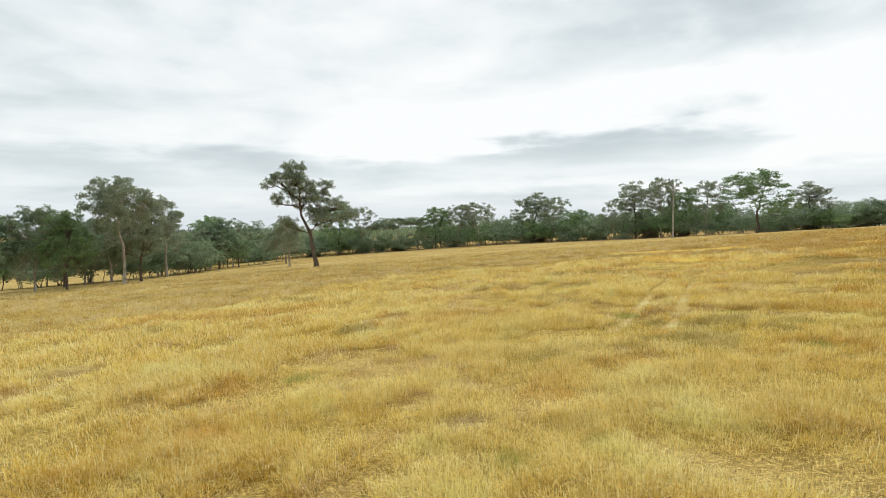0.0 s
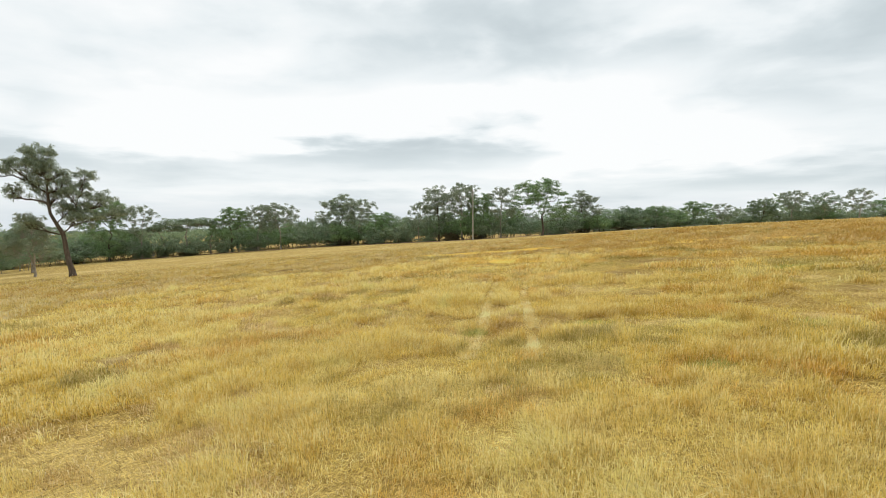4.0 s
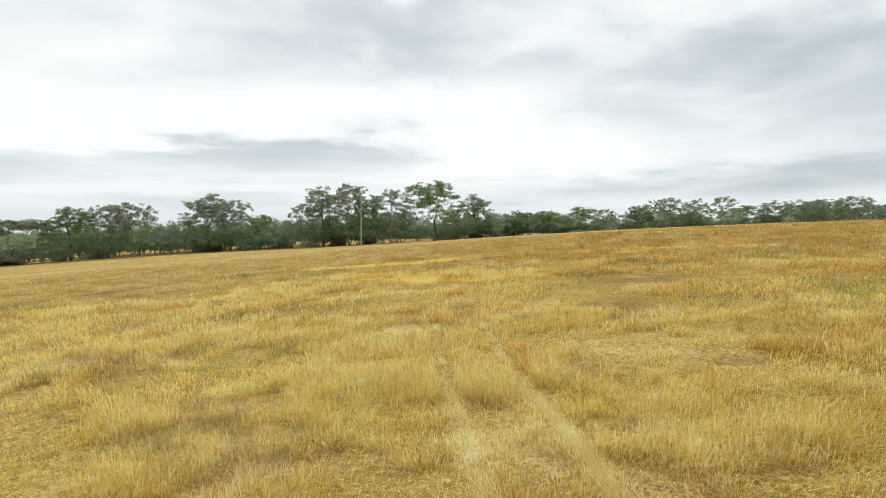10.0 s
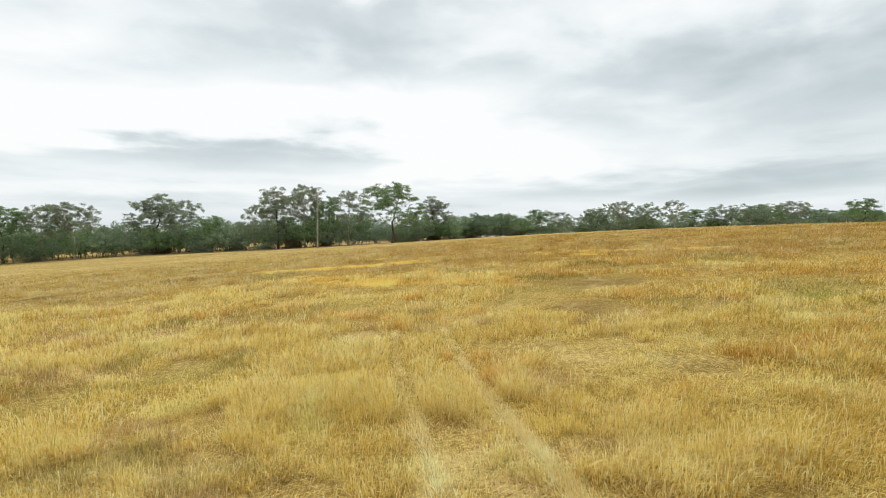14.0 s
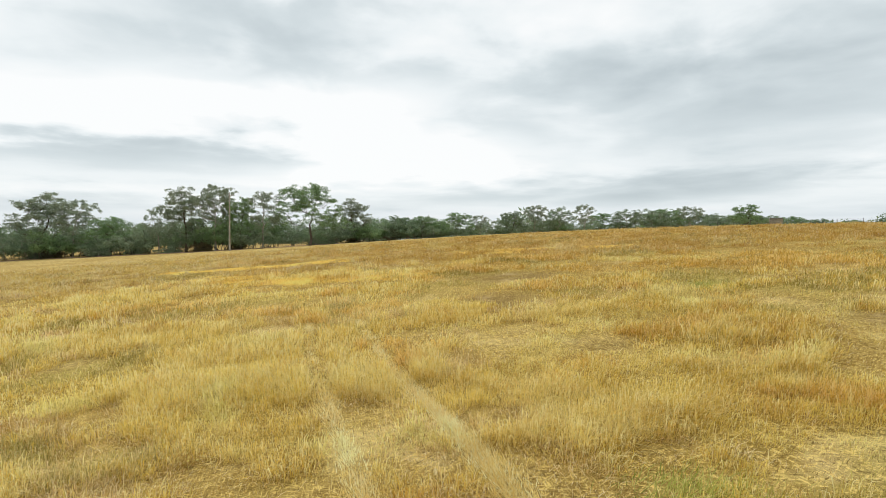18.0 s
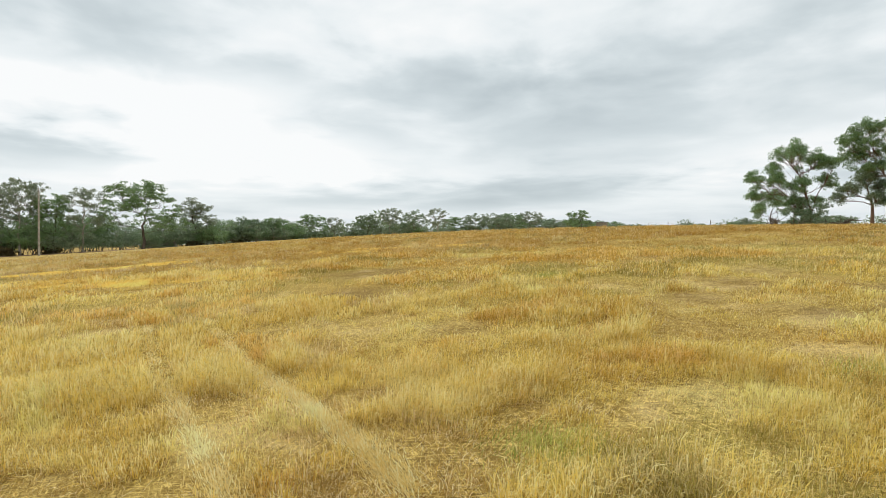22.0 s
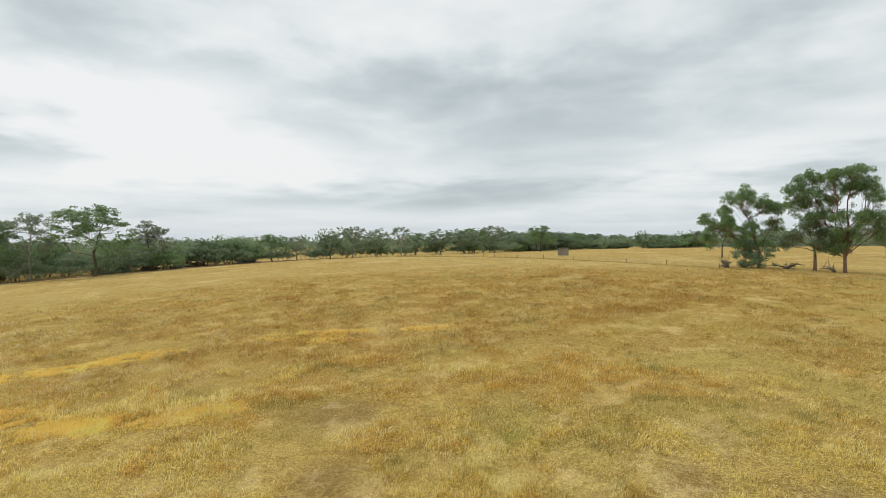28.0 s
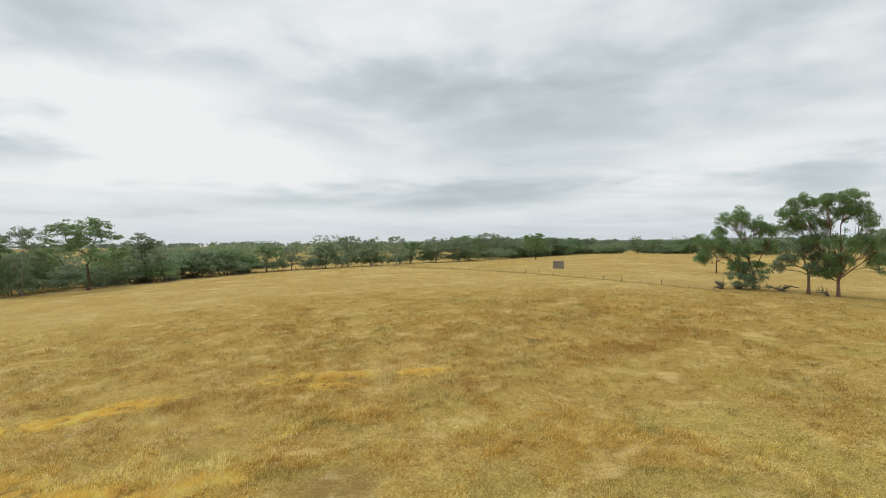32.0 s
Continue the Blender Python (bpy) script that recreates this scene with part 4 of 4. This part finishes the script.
dead_wood("fallen_branch", 6, 98.0, 42.5, 5, 1.87, 1.68, "thin broken branches at the foot of the gum")


# ---- grass ----
GREENS = [(2.5, -10.0, 0.55), (4.2, 5.2, 0.75), (0.4, 4.5, 0.5), (6.8, 0.2, 0.6), (-5.7, -7.5, 0.6), (14.9, 19.2, 1.1), (10.5, 4.5, 0.7), (3.6, -8.6, 0.35)]
BARES = [(6.5, 20.0, 1.9), (6.5, 12.2, 1.0), (14.9, 8.0, 1.2), (17.8, 12.1, 1.5), (9.2, 27.0, 2.6), (6.9, 20.6, 1.6), (0.8, -8.7, 0.6), (-15.6, -10.0, 1.4), (14.7, 11.6, 1.2), (-11.1, 1.5, 1.2),
         (-27.8, 40.6, 3.0), (-6.9, 16.2, 0.8), (22.0, 14.0, 1.2), (16.5, 6.4, 1.1), (20.5, 8.4, 1.5)]


def smooth_noise(x, y, scale, seed):
    """Rolling value noise in two octaves, 0 to 1."""
    out = 0.0
    for k, (cell, weight) in enumerate(((scale * 0.5, 0.66), (scale * 0.23, 0.34))):
        grid = np.random.default_rng(seed * 7 + k).random((128, 128))
        u, v = (0.94 * x + 0.34 * y) / cell + 40.3, (0.94 * y - 0.34 * x) / cell + 71.7
        i, j = np.floor(u).astype(int), np.floor(v).astype(int)
        f, g = u - i, v - j
        f, g = f * f * (3 - 2 * f), g * g * (3 - 2 * g)
        i, j, i2, j2 = i % 128, j % 128, (i + 1) % 128, (j + 1) % 128
        out = out + weight * ((grid[i, j] * (1 - f) + grid[i2, j] * f) * (1 - g) + (grid[i, j2] * (1 - f) + grid[i2, j2] * f) * g)
    return np.clip(0.5 + (out - 0.5) * 1.6, 0, 1)


def matted(x, y):
    """Where the sward has fallen over, more so east of the wheel tracks and up the rise."""
    v = 0.62 * smooth_noise(x, y, 5.5, 31) + 0.38 * smooth_noise(x, y, 1.7, 32)
    v = v + 0.10 * np.exp(-(((x - 7) / 5) ** 2 + ((y - 11) / 6) ** 2)) + 0.05 * np.tanh((y - 24) / 8) - 0.09 * np.exp(-(((x + 3) / 9) ** 2 + ((y + 4) / 9) ** 2))
    return v + 0.14 * patches(x, y, BARES)


def rusty(x, y):
    """Where the seeding rusty grass grows."""
    gold = 0.16 * np.exp(-(((x - 23) / 11) ** 2 + ((y - 23) / 10) ** 2)) + 0.10 * np.exp(-(((x - 1) / 3) ** 2 + ((y - 6.5) / 2.5) ** 2))
    gold = gold + 0.17 * np.exp(-(((x - 9) / 6) ** 2 + ((y - 6) / 5.5) ** 2))
    return gold + 0.6 * smooth_noise(x, y, 7.5, 41) + 0.4 * smooth_noise(x, y, 1.5, 42) + 0.08 * np.tanh((0.8 * x + 0.4 * y - 34) / 14) + (0.17 * np.tanh((y - 19) / 7) + 0.05) * (0.5 + 0.5 * np.tanh((x + 9) / 7)) - 0.05 * (x < -9)


def track_off(x, y):
    """Distance to the nearer wheel track."""
    on = (y > 2) & (y < 19)
    wob = 0.12 * np.sin(y * 0.35)
    return np.where(on, np.minimum(np.abs(x - (2.75 - 0.10 * y + wob)), np.abs(x - (1.0 - 0.095 * y + wob))), 9.0)


def patches(x, y, rows):
    out = 0 * x
    for cx, cy, r in rows:
        d = np.hypot(x - cx, y - cy) / r
        out = np.maximum(out, np.clip(1.6 - 1.3 * d, 0, 1))
    return out


# rows of fed-out straw
STRAW_ROWS = [[(-9.0, 41.5), (-6.5, 38.6), (-4.5, 35.2), (-1.5, 33.1), (1.6, 32.3), (5.2, 31.4)], [(-14, 50.5), (-8.3, 49.0), (-4.2, 49.0), (-1.3, 49.6), (2.7, 49.1)], [(11.0, 48.6), (13.5, 48.0)],
              [(15.0, 46.6), (18.4, 45.0)], [(21.5, 43.2), (24.0, 41.6)], [(13.5, 44.5), (16.8, 43.2)]]


def straw_off(x, y):
    """Distance to the nearest row of straw."""
    out = np.full(len(x), 9.0)
    for row in STRAW_ROWS:
        for (a, b), (c, d) in zip(row[:-1], row[1:]):
            t = np.clip(((x - a) * (c - a) + (y - b) * (d - b)) / ((c - a) ** 2 + (d - b) ** 2), 0, 1)
            out = np.minimum(out, np.hypot(x - a - t * (c - a), y - b - t * (d - b)))
    return out


def greenish(x, y):
    """Where a little green has come through."""
    return 0.65 * smooth_noise(x, y, 8.0, 51) + 0.35 * smooth_noise(x, y, 2.2, 52) + 0.17 * np.tanh((x - 11) / 5) * (y < 24) * (x > 5) - 0.08 * (y < 8) * (x < 6) + 0.20 * np.exp(-(((x - 8.5) / 4) ** 2 + ((y - 4) / 5) ** 2))


def ramp01(v, a, b):
    return np.clip((v - a) / (b - a), 0, 1)


# ---- ground: one sheet out to the horizon ----
def build_ground():
    far = np.geomspace(6, 4150, 60)
    ax = np.concatenate([-45 - far[::-1], np.linspace(-45, 75, 111), 75 + far])
    ay = np.concatenate([-25 - far[::-1], np.linspace(-25, 95, 111), 95 + far])
    gx, gy = np.meshgrid(ax, ay)
    v = np.stack([gx, gy, land(gx, gy)], -1).reshape(-1, 3)
    m = len(ax)
    i = np.arange(m * m).reshape(m, m)
    f = np.stack([i[:-1, :-1], i[:-1, 1:], i[1:, 1:], i[1:, :-1]], -1).reshape(-1, 4)
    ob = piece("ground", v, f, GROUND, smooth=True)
    x, y = v[:, 0], v[:, 1]
    tone = np.ones((len(v), 4), np.float32)
    tone[:, 0], tone[:, 1], tone[:, 2] = ramp01(matted(x, y), 0.45, 0.70), ramp01(rusty(x, y), 0.48, 0.76), ramp01(greenish(x, y), 0.58, 0.84)
    tone[:, 3] = patches(x, y, BARES) * (0.4 + 0.9 * smooth_noise(x, y, 1.2, 71))
    ob.data.attributes.new("sward", "FLOAT_COLOR", "POINT").data.foreach_set("color", tone.ravel())
    tagged(ob, "dry golden paddock rising gently to a low crest", "ground", kind="structure")


build_ground()
# the camera's line over the paddock, and the ways it faces there: the grass is finest where it passes nearest
STATIONS = [(6.8, -18.0, -34), (5.5, -16.5, -23), (3.8, -13.3, -14), (2.2, -8.5, -10), (1.0, -4.6, -9), (0.1, -1.0, -4), (0.0, 0.0, 4), (0.1, -0.3, 13), (0.0, -0.3, 30)]


def nearness(x, y):
    """Distance to the nearest stretch of the line that looks this way."""
    out = np.full(len(x), 500.0)
    for sx, sy, way in STATIONS:
        d = np.hypot(x - sx, y - sy)
        turn = (np.degrees(np.arctan2(x - sx, y - sy)) - way + 180) % 360 - 180
        out = np.minimum(out, np.where((np.abs(turn) < 46) & (d > 6.2), d, 500.0))
    return out


def blades(r, x, y, h, w, lean, way=None, loose=0.4, raised=0.0):
    """Pointed blades, leaning any way or along one way."""
    n = len(x)
    z = land(x, y) + raised * r.random(n)
    a = r.uniform(0, 6.28, n)
    face = np.stack([np.cos(a), np.sin(a), 0 * a], -1) * (w * 0.5)[:, None]
    if way is None:
        b = r.uniform(0, 6.28, n)
        bent = np.stack([np.cos(b) * 0.7 + 0.5, np.sin(b) * 0.7 - 0.25, 0 * b], -1) * (lean * h)[:, None]
    else:
        b = way + r.normal(0, loose, n) + np.pi * (r.random(n) < 0.25)
        bent = np.stack([np.cos(b), np.sin(b), 0 * b], -1) * (lean * h)[:, None]
    root = np.stack([x, y, z - 0.03], -1)
    tip = root + bent + np.stack([0 * h, 0 * h, h * np.clip(1.05 - 0.35 * lean, 0.15, 1)], -1)
    return np.stack([root - face, root + face, tip], 1).reshape(-1, 3), np.arange(3 * n).reshape(-1, 3)


def tufted(r, x, y, h, out, lean):
    """Blades that lean out from their tussock and with the wind."""
    n = len(x)
    wind = 0.55 + 1.6 * smooth_noise(x, y, 9.0, 11)
    b = r.uniform(0, 6.28, n)
    push = out + np.stack([0.30 * np.cos(wind) + 0.35 * np.cos(b), -0.30 * np.sin(wind) + 0.35 * np.sin(b)], -1)
    push = push * (lean * h)[:, None]
    root = np.stack([x, y, land(x, y) - 0.03], -1)
    rise = np.sqrt(np.maximum((0.12 * h) ** 2, h * h - (push**2).sum(1)))
    return root, push, rise


def straight(r, root, push, rise, w):
    """Short blades: one pointed face each."""
    a = r.uniform(0, 6.28, len(root))
    face = np.stack([np.cos(a), np.sin(a), 0 * a], -1) * (w * 0.5)[:, None]
    tip = root + np.concatenate([push, rise[:, None]], 1)
    return np.stack([root - face, root + face, tip], 1).reshape(-1, 3), np.arange(3 * len(root)).reshape(-1, 3)


def nodding(r, root, push, rise, w):
    """Tall stems: thin below, full at the bend, the head nodding over."""
    n = len(root)
    far = np.hypot(push[:, 0], push[:, 1])[:, None] + 1e-6
    side = np.stack([-push[:, 1], push[:, 0], 0 * far[:, 0]], -1) / far
    a = r.uniform(-0.9, 0.9, n)[:, None]
    side = (side * np.cos(a) + np.concatenate([push, 0 * far], 1) / far * np.sin(a)) * (w * 0.5)[:, None]
    mid = root + np.concatenate([push * 0.55, (rise * r.uniform(0.62, 0.8, n))[:, None]], 1)
    tip = mid + np.concatenate([push * r.uniform(0.55, 1.2, n)[:, None], (rise * r.uniform(-0.05, 0.32, n))[:, None]], 1)
    v = np.stack([root, mid - side, mid + side, tip], 1).reshape(-1, 3)
    i = np.arange(n)[:, None] * 4
    return v, np.concatenate([i + np.array([[0, 2, 1]]), i + np.array([[1, 2, 3]])])


def sow(seed, dmin, dmax, density, long, wide, cell, swards, per=14):
    """A thick carpet of grass between two distances of the camera's line: tall gold in tussocks, matted straw, rusty tussock, a tinge of green."""
    r = np.random.default_rng(seed)
    reach = min(dmax, 110)
    gx, gy = np.meshgrid(np.arange(-reach - 8, reach + 14, cell), np.arange(-26, reach + 6, cell))
    gx, gy = gx.ravel() + cell / 2, gy.ravel() + cell / 2
    d = nearness(gx, gy)
    ok = (d >= dmin) & (d < dmax) & (gy > -24)
    gx, gy = gx[ok], gy[ok]

    def scatter(rate):
        k = r.poisson(rate * cell * cell, len(gx))
        return np.repeat(gx, k) + r.uniform(-0.5, 0.5, k.sum()) * cell, np.repeat(gy, k) + r.uniform(-0.5, 0.5, k.sum()) * cell

    def stature(x, y):
        """0 where the sward is grazed and fallen, 1 where it stands tallest."""
        v = 0.45 * smooth_noise(x, y, 7.0, 4) + 0.35 * smooth_noise(x, y, 2.4, 6) + 0.20 * smooth_noise(x, y, 0.9, 9)
        return np.clip(ramp01(v, 0.20, 0.62) - 0.5 * ramp01(matted(x, y), 0.52, 0.74) - 0.8 * patches(x, y, BARES) - 0.28 * ramp01(x, 4, 12) * (y < 34), 0, 1)

    # the short sward between
    x, y = scatter(density * 0.42)
    s = stature(x, y)
    tint = 0.15 + 0.5 * smooth_noise(x, y, 1.1, 15) + 0.25 * r.random(len(x)) - 0.22 * ramp01(x, 2, 9)
    h = (0.09 + 0.10 * s) * r.uniform(0.6, 1.4, len(x))
    out = np.zeros((len(x), 2))
    lean = r.uniform(0.6, 1.9, len(x))
    # tussocks
    tx, ty = scatter(density * 0.58 / per * 1.7)
    ts = stature(tx, ty)
    keep = r.random(len(tx)) < 0.18 + 0.82 * ts
    tx, ty, ts = tx[keep], ty[keep], ts[keep]
    k = np.maximum(3, r.poisson(per, len(tx)))
    size = r.uniform(0.6, 1.35, len(tx))
    tt = np.clip(0.20 + 0.42 * ts - 0.17 * ramp01(tx, 2, 9) + r.normal(0, 0.27, len(tx)), 0, 1)
    off = r.normal(0, 1, (k.sum(), 2))
    spread = np.repeat((0.05 + 0.07 * size) * long, k)[:, None]
    bx, by = np.repeat(tx, k) + (off * spread)[:, 0], np.repeat(ty, k) + (off * spread)[:, 1]
    bs = np.repeat(ts, k)
    x, y, s = np.concatenate([x, bx]), np.concatenate([y, by]), np.concatenate([s, bs])
    h = np.concatenate([h, (0.15 + 0.33 * bs) * np.repeat(size, k) ** 0.5 * r.uniform(0.55, 1.2, len(bx))])
    tint = np.concatenate([tint, np.clip(np.repeat(tt, k) + r.normal(0, 0.10, len(bx)), 0, 1)])
    out = np.concatenate([out, np.clip(off, -2, 2) * 0.24])
    lean = np.concatenate([lean, r.uniform(0.5, 1.15, len(bx))])

    n = len(x)
    bare = patches(x, y, BARES) * (0.6 + 0.7 * smooth_noise(x, y, 0.7, 3))
    on = track_off(x, y)
    away = np.hypot(x - 3.4, y + 9.2)
    go = ((straw_off(x, y) > 0.2 + 0.5 * r.random(n)) | (r.random(n) < 0.42)) & (r.random(n) > (away - 78) / 38) & (r.random(n) < np.clip(1.1 - 1.0 * bare, 0.08, 1)) & ((on > 0.22) | (r.random(n) < 0.3))
    m = matted(x, y) + r.normal(0, 0.05, n)
    q = rusty(x, y) + r.normal(0, 0.06, n)
    g = greenish(x, y) + r.normal(0, 0.06, n)
    kind = np.where(g > 0.74, 3, np.where(q > 0.70, 2, np.where(m > 0.60, 1, np.where(q > 0.62, 2, 0))))
    h = h * np.where(on < 0.25, 0.5, 1.0) * (1 - 0.4 * bare) * (1 - 0.4 * patches(x, y, GREENS))
    for z, (mat, name, text, tallness, loose) in enumerate(swards):
        c = go & (kind == z)
        if not c.any():
            continue
        hh, ww = np.clip(h[c] * tallness, 0.04, 0.75), wide * r.uniform(0.6, 1.4, int(c.sum()))
        root, push, rise = tufted(r, x[c], y[c], hh, out[c], lean[c] * loose)
        high = hh > 0.17
        v, f = straight(r, root[~high], push[~high], rise[~high], ww[~high])
        v2, f2 = nodding(r, root[high], push[high], rise[high], ww[high])
        tone = np.concatenate([np.repeat(tint[c][~high], 3), np.repeat(tint[c][high], 4)])
        v, f = np.concatenate([v, v2]), np.concatenate([f, f2 + len(v)])
        ob = piece(name, v, f, mat)
        ob.data.attributes.new("tuft", "FLOAT", "POINT").data.foreach_set("value", tone.astype(np.float32))
        tagged(ob, text, "grass", kind="stuff")


TEXTS = (("grass", "tall dry golden grass standing in tussocks", 1.0, 1.0), ("matted_grass", "greyish flattened straw matted over the ground", 0.75, 1.5),
         ("rusty_grass", "rust-gold seeding grass in tussocks", 0.9, 1.0), ("green_tinged_grass", "short grass with a tinge of green", 0.75, 1.1))
NEAR = [(m, *t) for m, t in zip((GRASS, MATTED, RUST, OLIVE), TEXTS)]
MIXED = [(m, *t) for m, t in zip((GRASS_MIXED, MATTED_MIXED, RUST_MIXED, OLIVE_MIXED), TEXTS)]
sow(1, 0, 13, 1500, 1.0, 0.0115, 0.5, NEAR, 22)
sow(2, 13, 22, 560, 1.15, 0.020, 0.5, NEAR, 16)
sow(3, 22, 40, 170, 1.4, 0.032, 1.0, NEAR, 12)
sow(4, 40, 66, 52, 1.6, 0.054, 2.0, MIXED, 8)
sow(6, 66, 108, 27, 1.9, 0.08, 2.0, MIXED, 7)
sow(5, 400, 600, 14, 1.9, 0.07, 1.0, NEAR, 10)


def patch_grass(name, seed, xs, ys, h, w, lean, mat, label, category="grass", way=None, raised=0.0):
    r = np.random.default_rng(seed)
    n = len(xs)
    v, f = blades(r, xs, ys, h * r.uniform(0.5, 1.2, n), w * r.uniform(0.6, 1.4, n), lean * r.uniform(0.4, 1.3, n), way, 0.4, raised)
    ob = piece(name, v, f, mat)
    ob.data.attributes.new("tuft", "FLOAT", "POINT").data.foreach_set("value", np.repeat(r.uniform(0.3, 0.7, n), 3).astype(np.float32))
    tagged(ob, label, category, kind="stuff")


r2 = np.random.default_rng(12)
# green tussocks
for cx, cy, rad in GREENS:
    n = int(1000 * rad)
    patch_grass("green_grass", int(1000 + cx * 10), cx + r2.normal(0, 0.5 * rad, n), cy + r2.normal(0, 0.5 * rad, n), 0.26, 0.016, 0.9, GREEN, "fresh green tussock among the dry grass")
# pressed grass of the two wheel tracks
for name, c, m, n in (("wheel_track", 2.75, -0.10, 26000), ("wheel_track", 1.0, -0.095, 12000)):
    y = 1 + 18 * r2.random(n) ** 1.25
    x = c + m * y + 0.12 * np.sin(y * 0.35) + r2.normal(0, 0.10 + 0.03 * np.sin(y * 1.3), n)
    keep = smooth_noise(x, y, 2.6, 61) + 0.35 * r2.random(n) > 0.48
    x, y, n = x[keep], y[keep], int(keep.sum())
    patch_grass(name, int(c * 100), x, y, (0.13 + 0.12 * r2.random(n)) * np.clip(1.4 - y / 17, 0.5, 1), 0.008 + 0.0011 * np.maximum(y, 0), 1.6, PALE, "pale pressed grass of a wheel track", "track", 1.67)
# rank grass left standing along the fence
yy = r2.uniform(20, 190, 8000)
xx = 90.2 + r2.normal(0, 0.7, 8000)
patch_grass("fence_line_grass", 77, xx, yy, 0.34, 0.07, 0.8, OLIVE_MIXED, "rank olive grass standing along the old fence line")
# fed-out straw in long broken rows
for k, row in enumerate(STRAW_ROWS):
    pts = along(row, 0.05)
    p = np.array(pts)[r2.integers(0, len(pts), 380 * len(pts) // 2)]
    p = p + r2.normal(0, 0.7, p.shape)
    p = p[smooth_noise(p[:, 0], p[:, 1], 2.6, 21) + 0.55 * r2.random(len(p)) > 0.70]
    patch_grass("straw_row", 300 + k, p[:, 0], p[:, 1], 0.16, 0.05, 1.6, STRAW, "bright yellow row of straw fed out on the grass", "straw", None, 0.08)


# thistles and docks gone brown
def weed(seed):
    r = np.random.default_rng(seed)
    thing = new("dry_weed")
    t = Tubes(4)
    heads = []
    for k in range(9):
        a = r.uniform(0, 6.28)
        e = np.array([math.cos(a) * r.uniform(0.1, 0.4), math.sin(a) * r.uniform(0.1, 0.4), r.uniform(0.25, 0.5)])
        p = bend(r, (0, 0, -0.03), e, 5, 0.1)
        t.add(p, np.linspace(0.012, 0.005, 5))
        heads += [p[2], p[3], p[4]]
    v, f = t.data()
    piece("stem", v, f, WEED, thing)
    v, f = leaves(r, np.array(heads), np.full(len(heads), 0.08), 5, 0.08, 0.2, 0.9)
    piece("foliage", v, f, WEED, thing, "brown seed heads and leaves")
    return tagged(thing, "dry brown weed standing above the grass", "weed", "dry weeds in the paddock")


WEEDS = [weed(500 + k) for k in range(3)]
spots = [(3.6, 10.7), (8.6, 1.7), (8.2, 14.6)] + [(6.0 + r2.normal(0, 1.6), 13.3 + r2.normal(0, 1.4)) for k in range(5)] + [(3.5 + r2.normal(0, 0.3), 10.6 + r2.normal(0, 0.3)) for k in range(2)] + \
    [(r2.uniform(-20, 26), r2.uniform(-6, 34)) for k in range(6)] + [(9.0 + r2.normal(0, 1.2), 3.0 + r2.normal(0, 1.2)) for k in range(3)]
for k, (x, y) in enumerate(spots):
    m = Matrix.Translation((x, y, ground_at(x, y))) @ Matrix.Rotation(k * 1.7, 4, "Z") @ Matrix.Diagonal((0.5, 0.5, 0.5, 1))
    if k < 3:
        WEEDS[k].matrix_basis = m
    else:
        src = WEEDS[k % 3]
        keep, src.scale = src.scale.copy(), (1, 1, 1)
        copy_thing(src, m)
        src.scale = keep
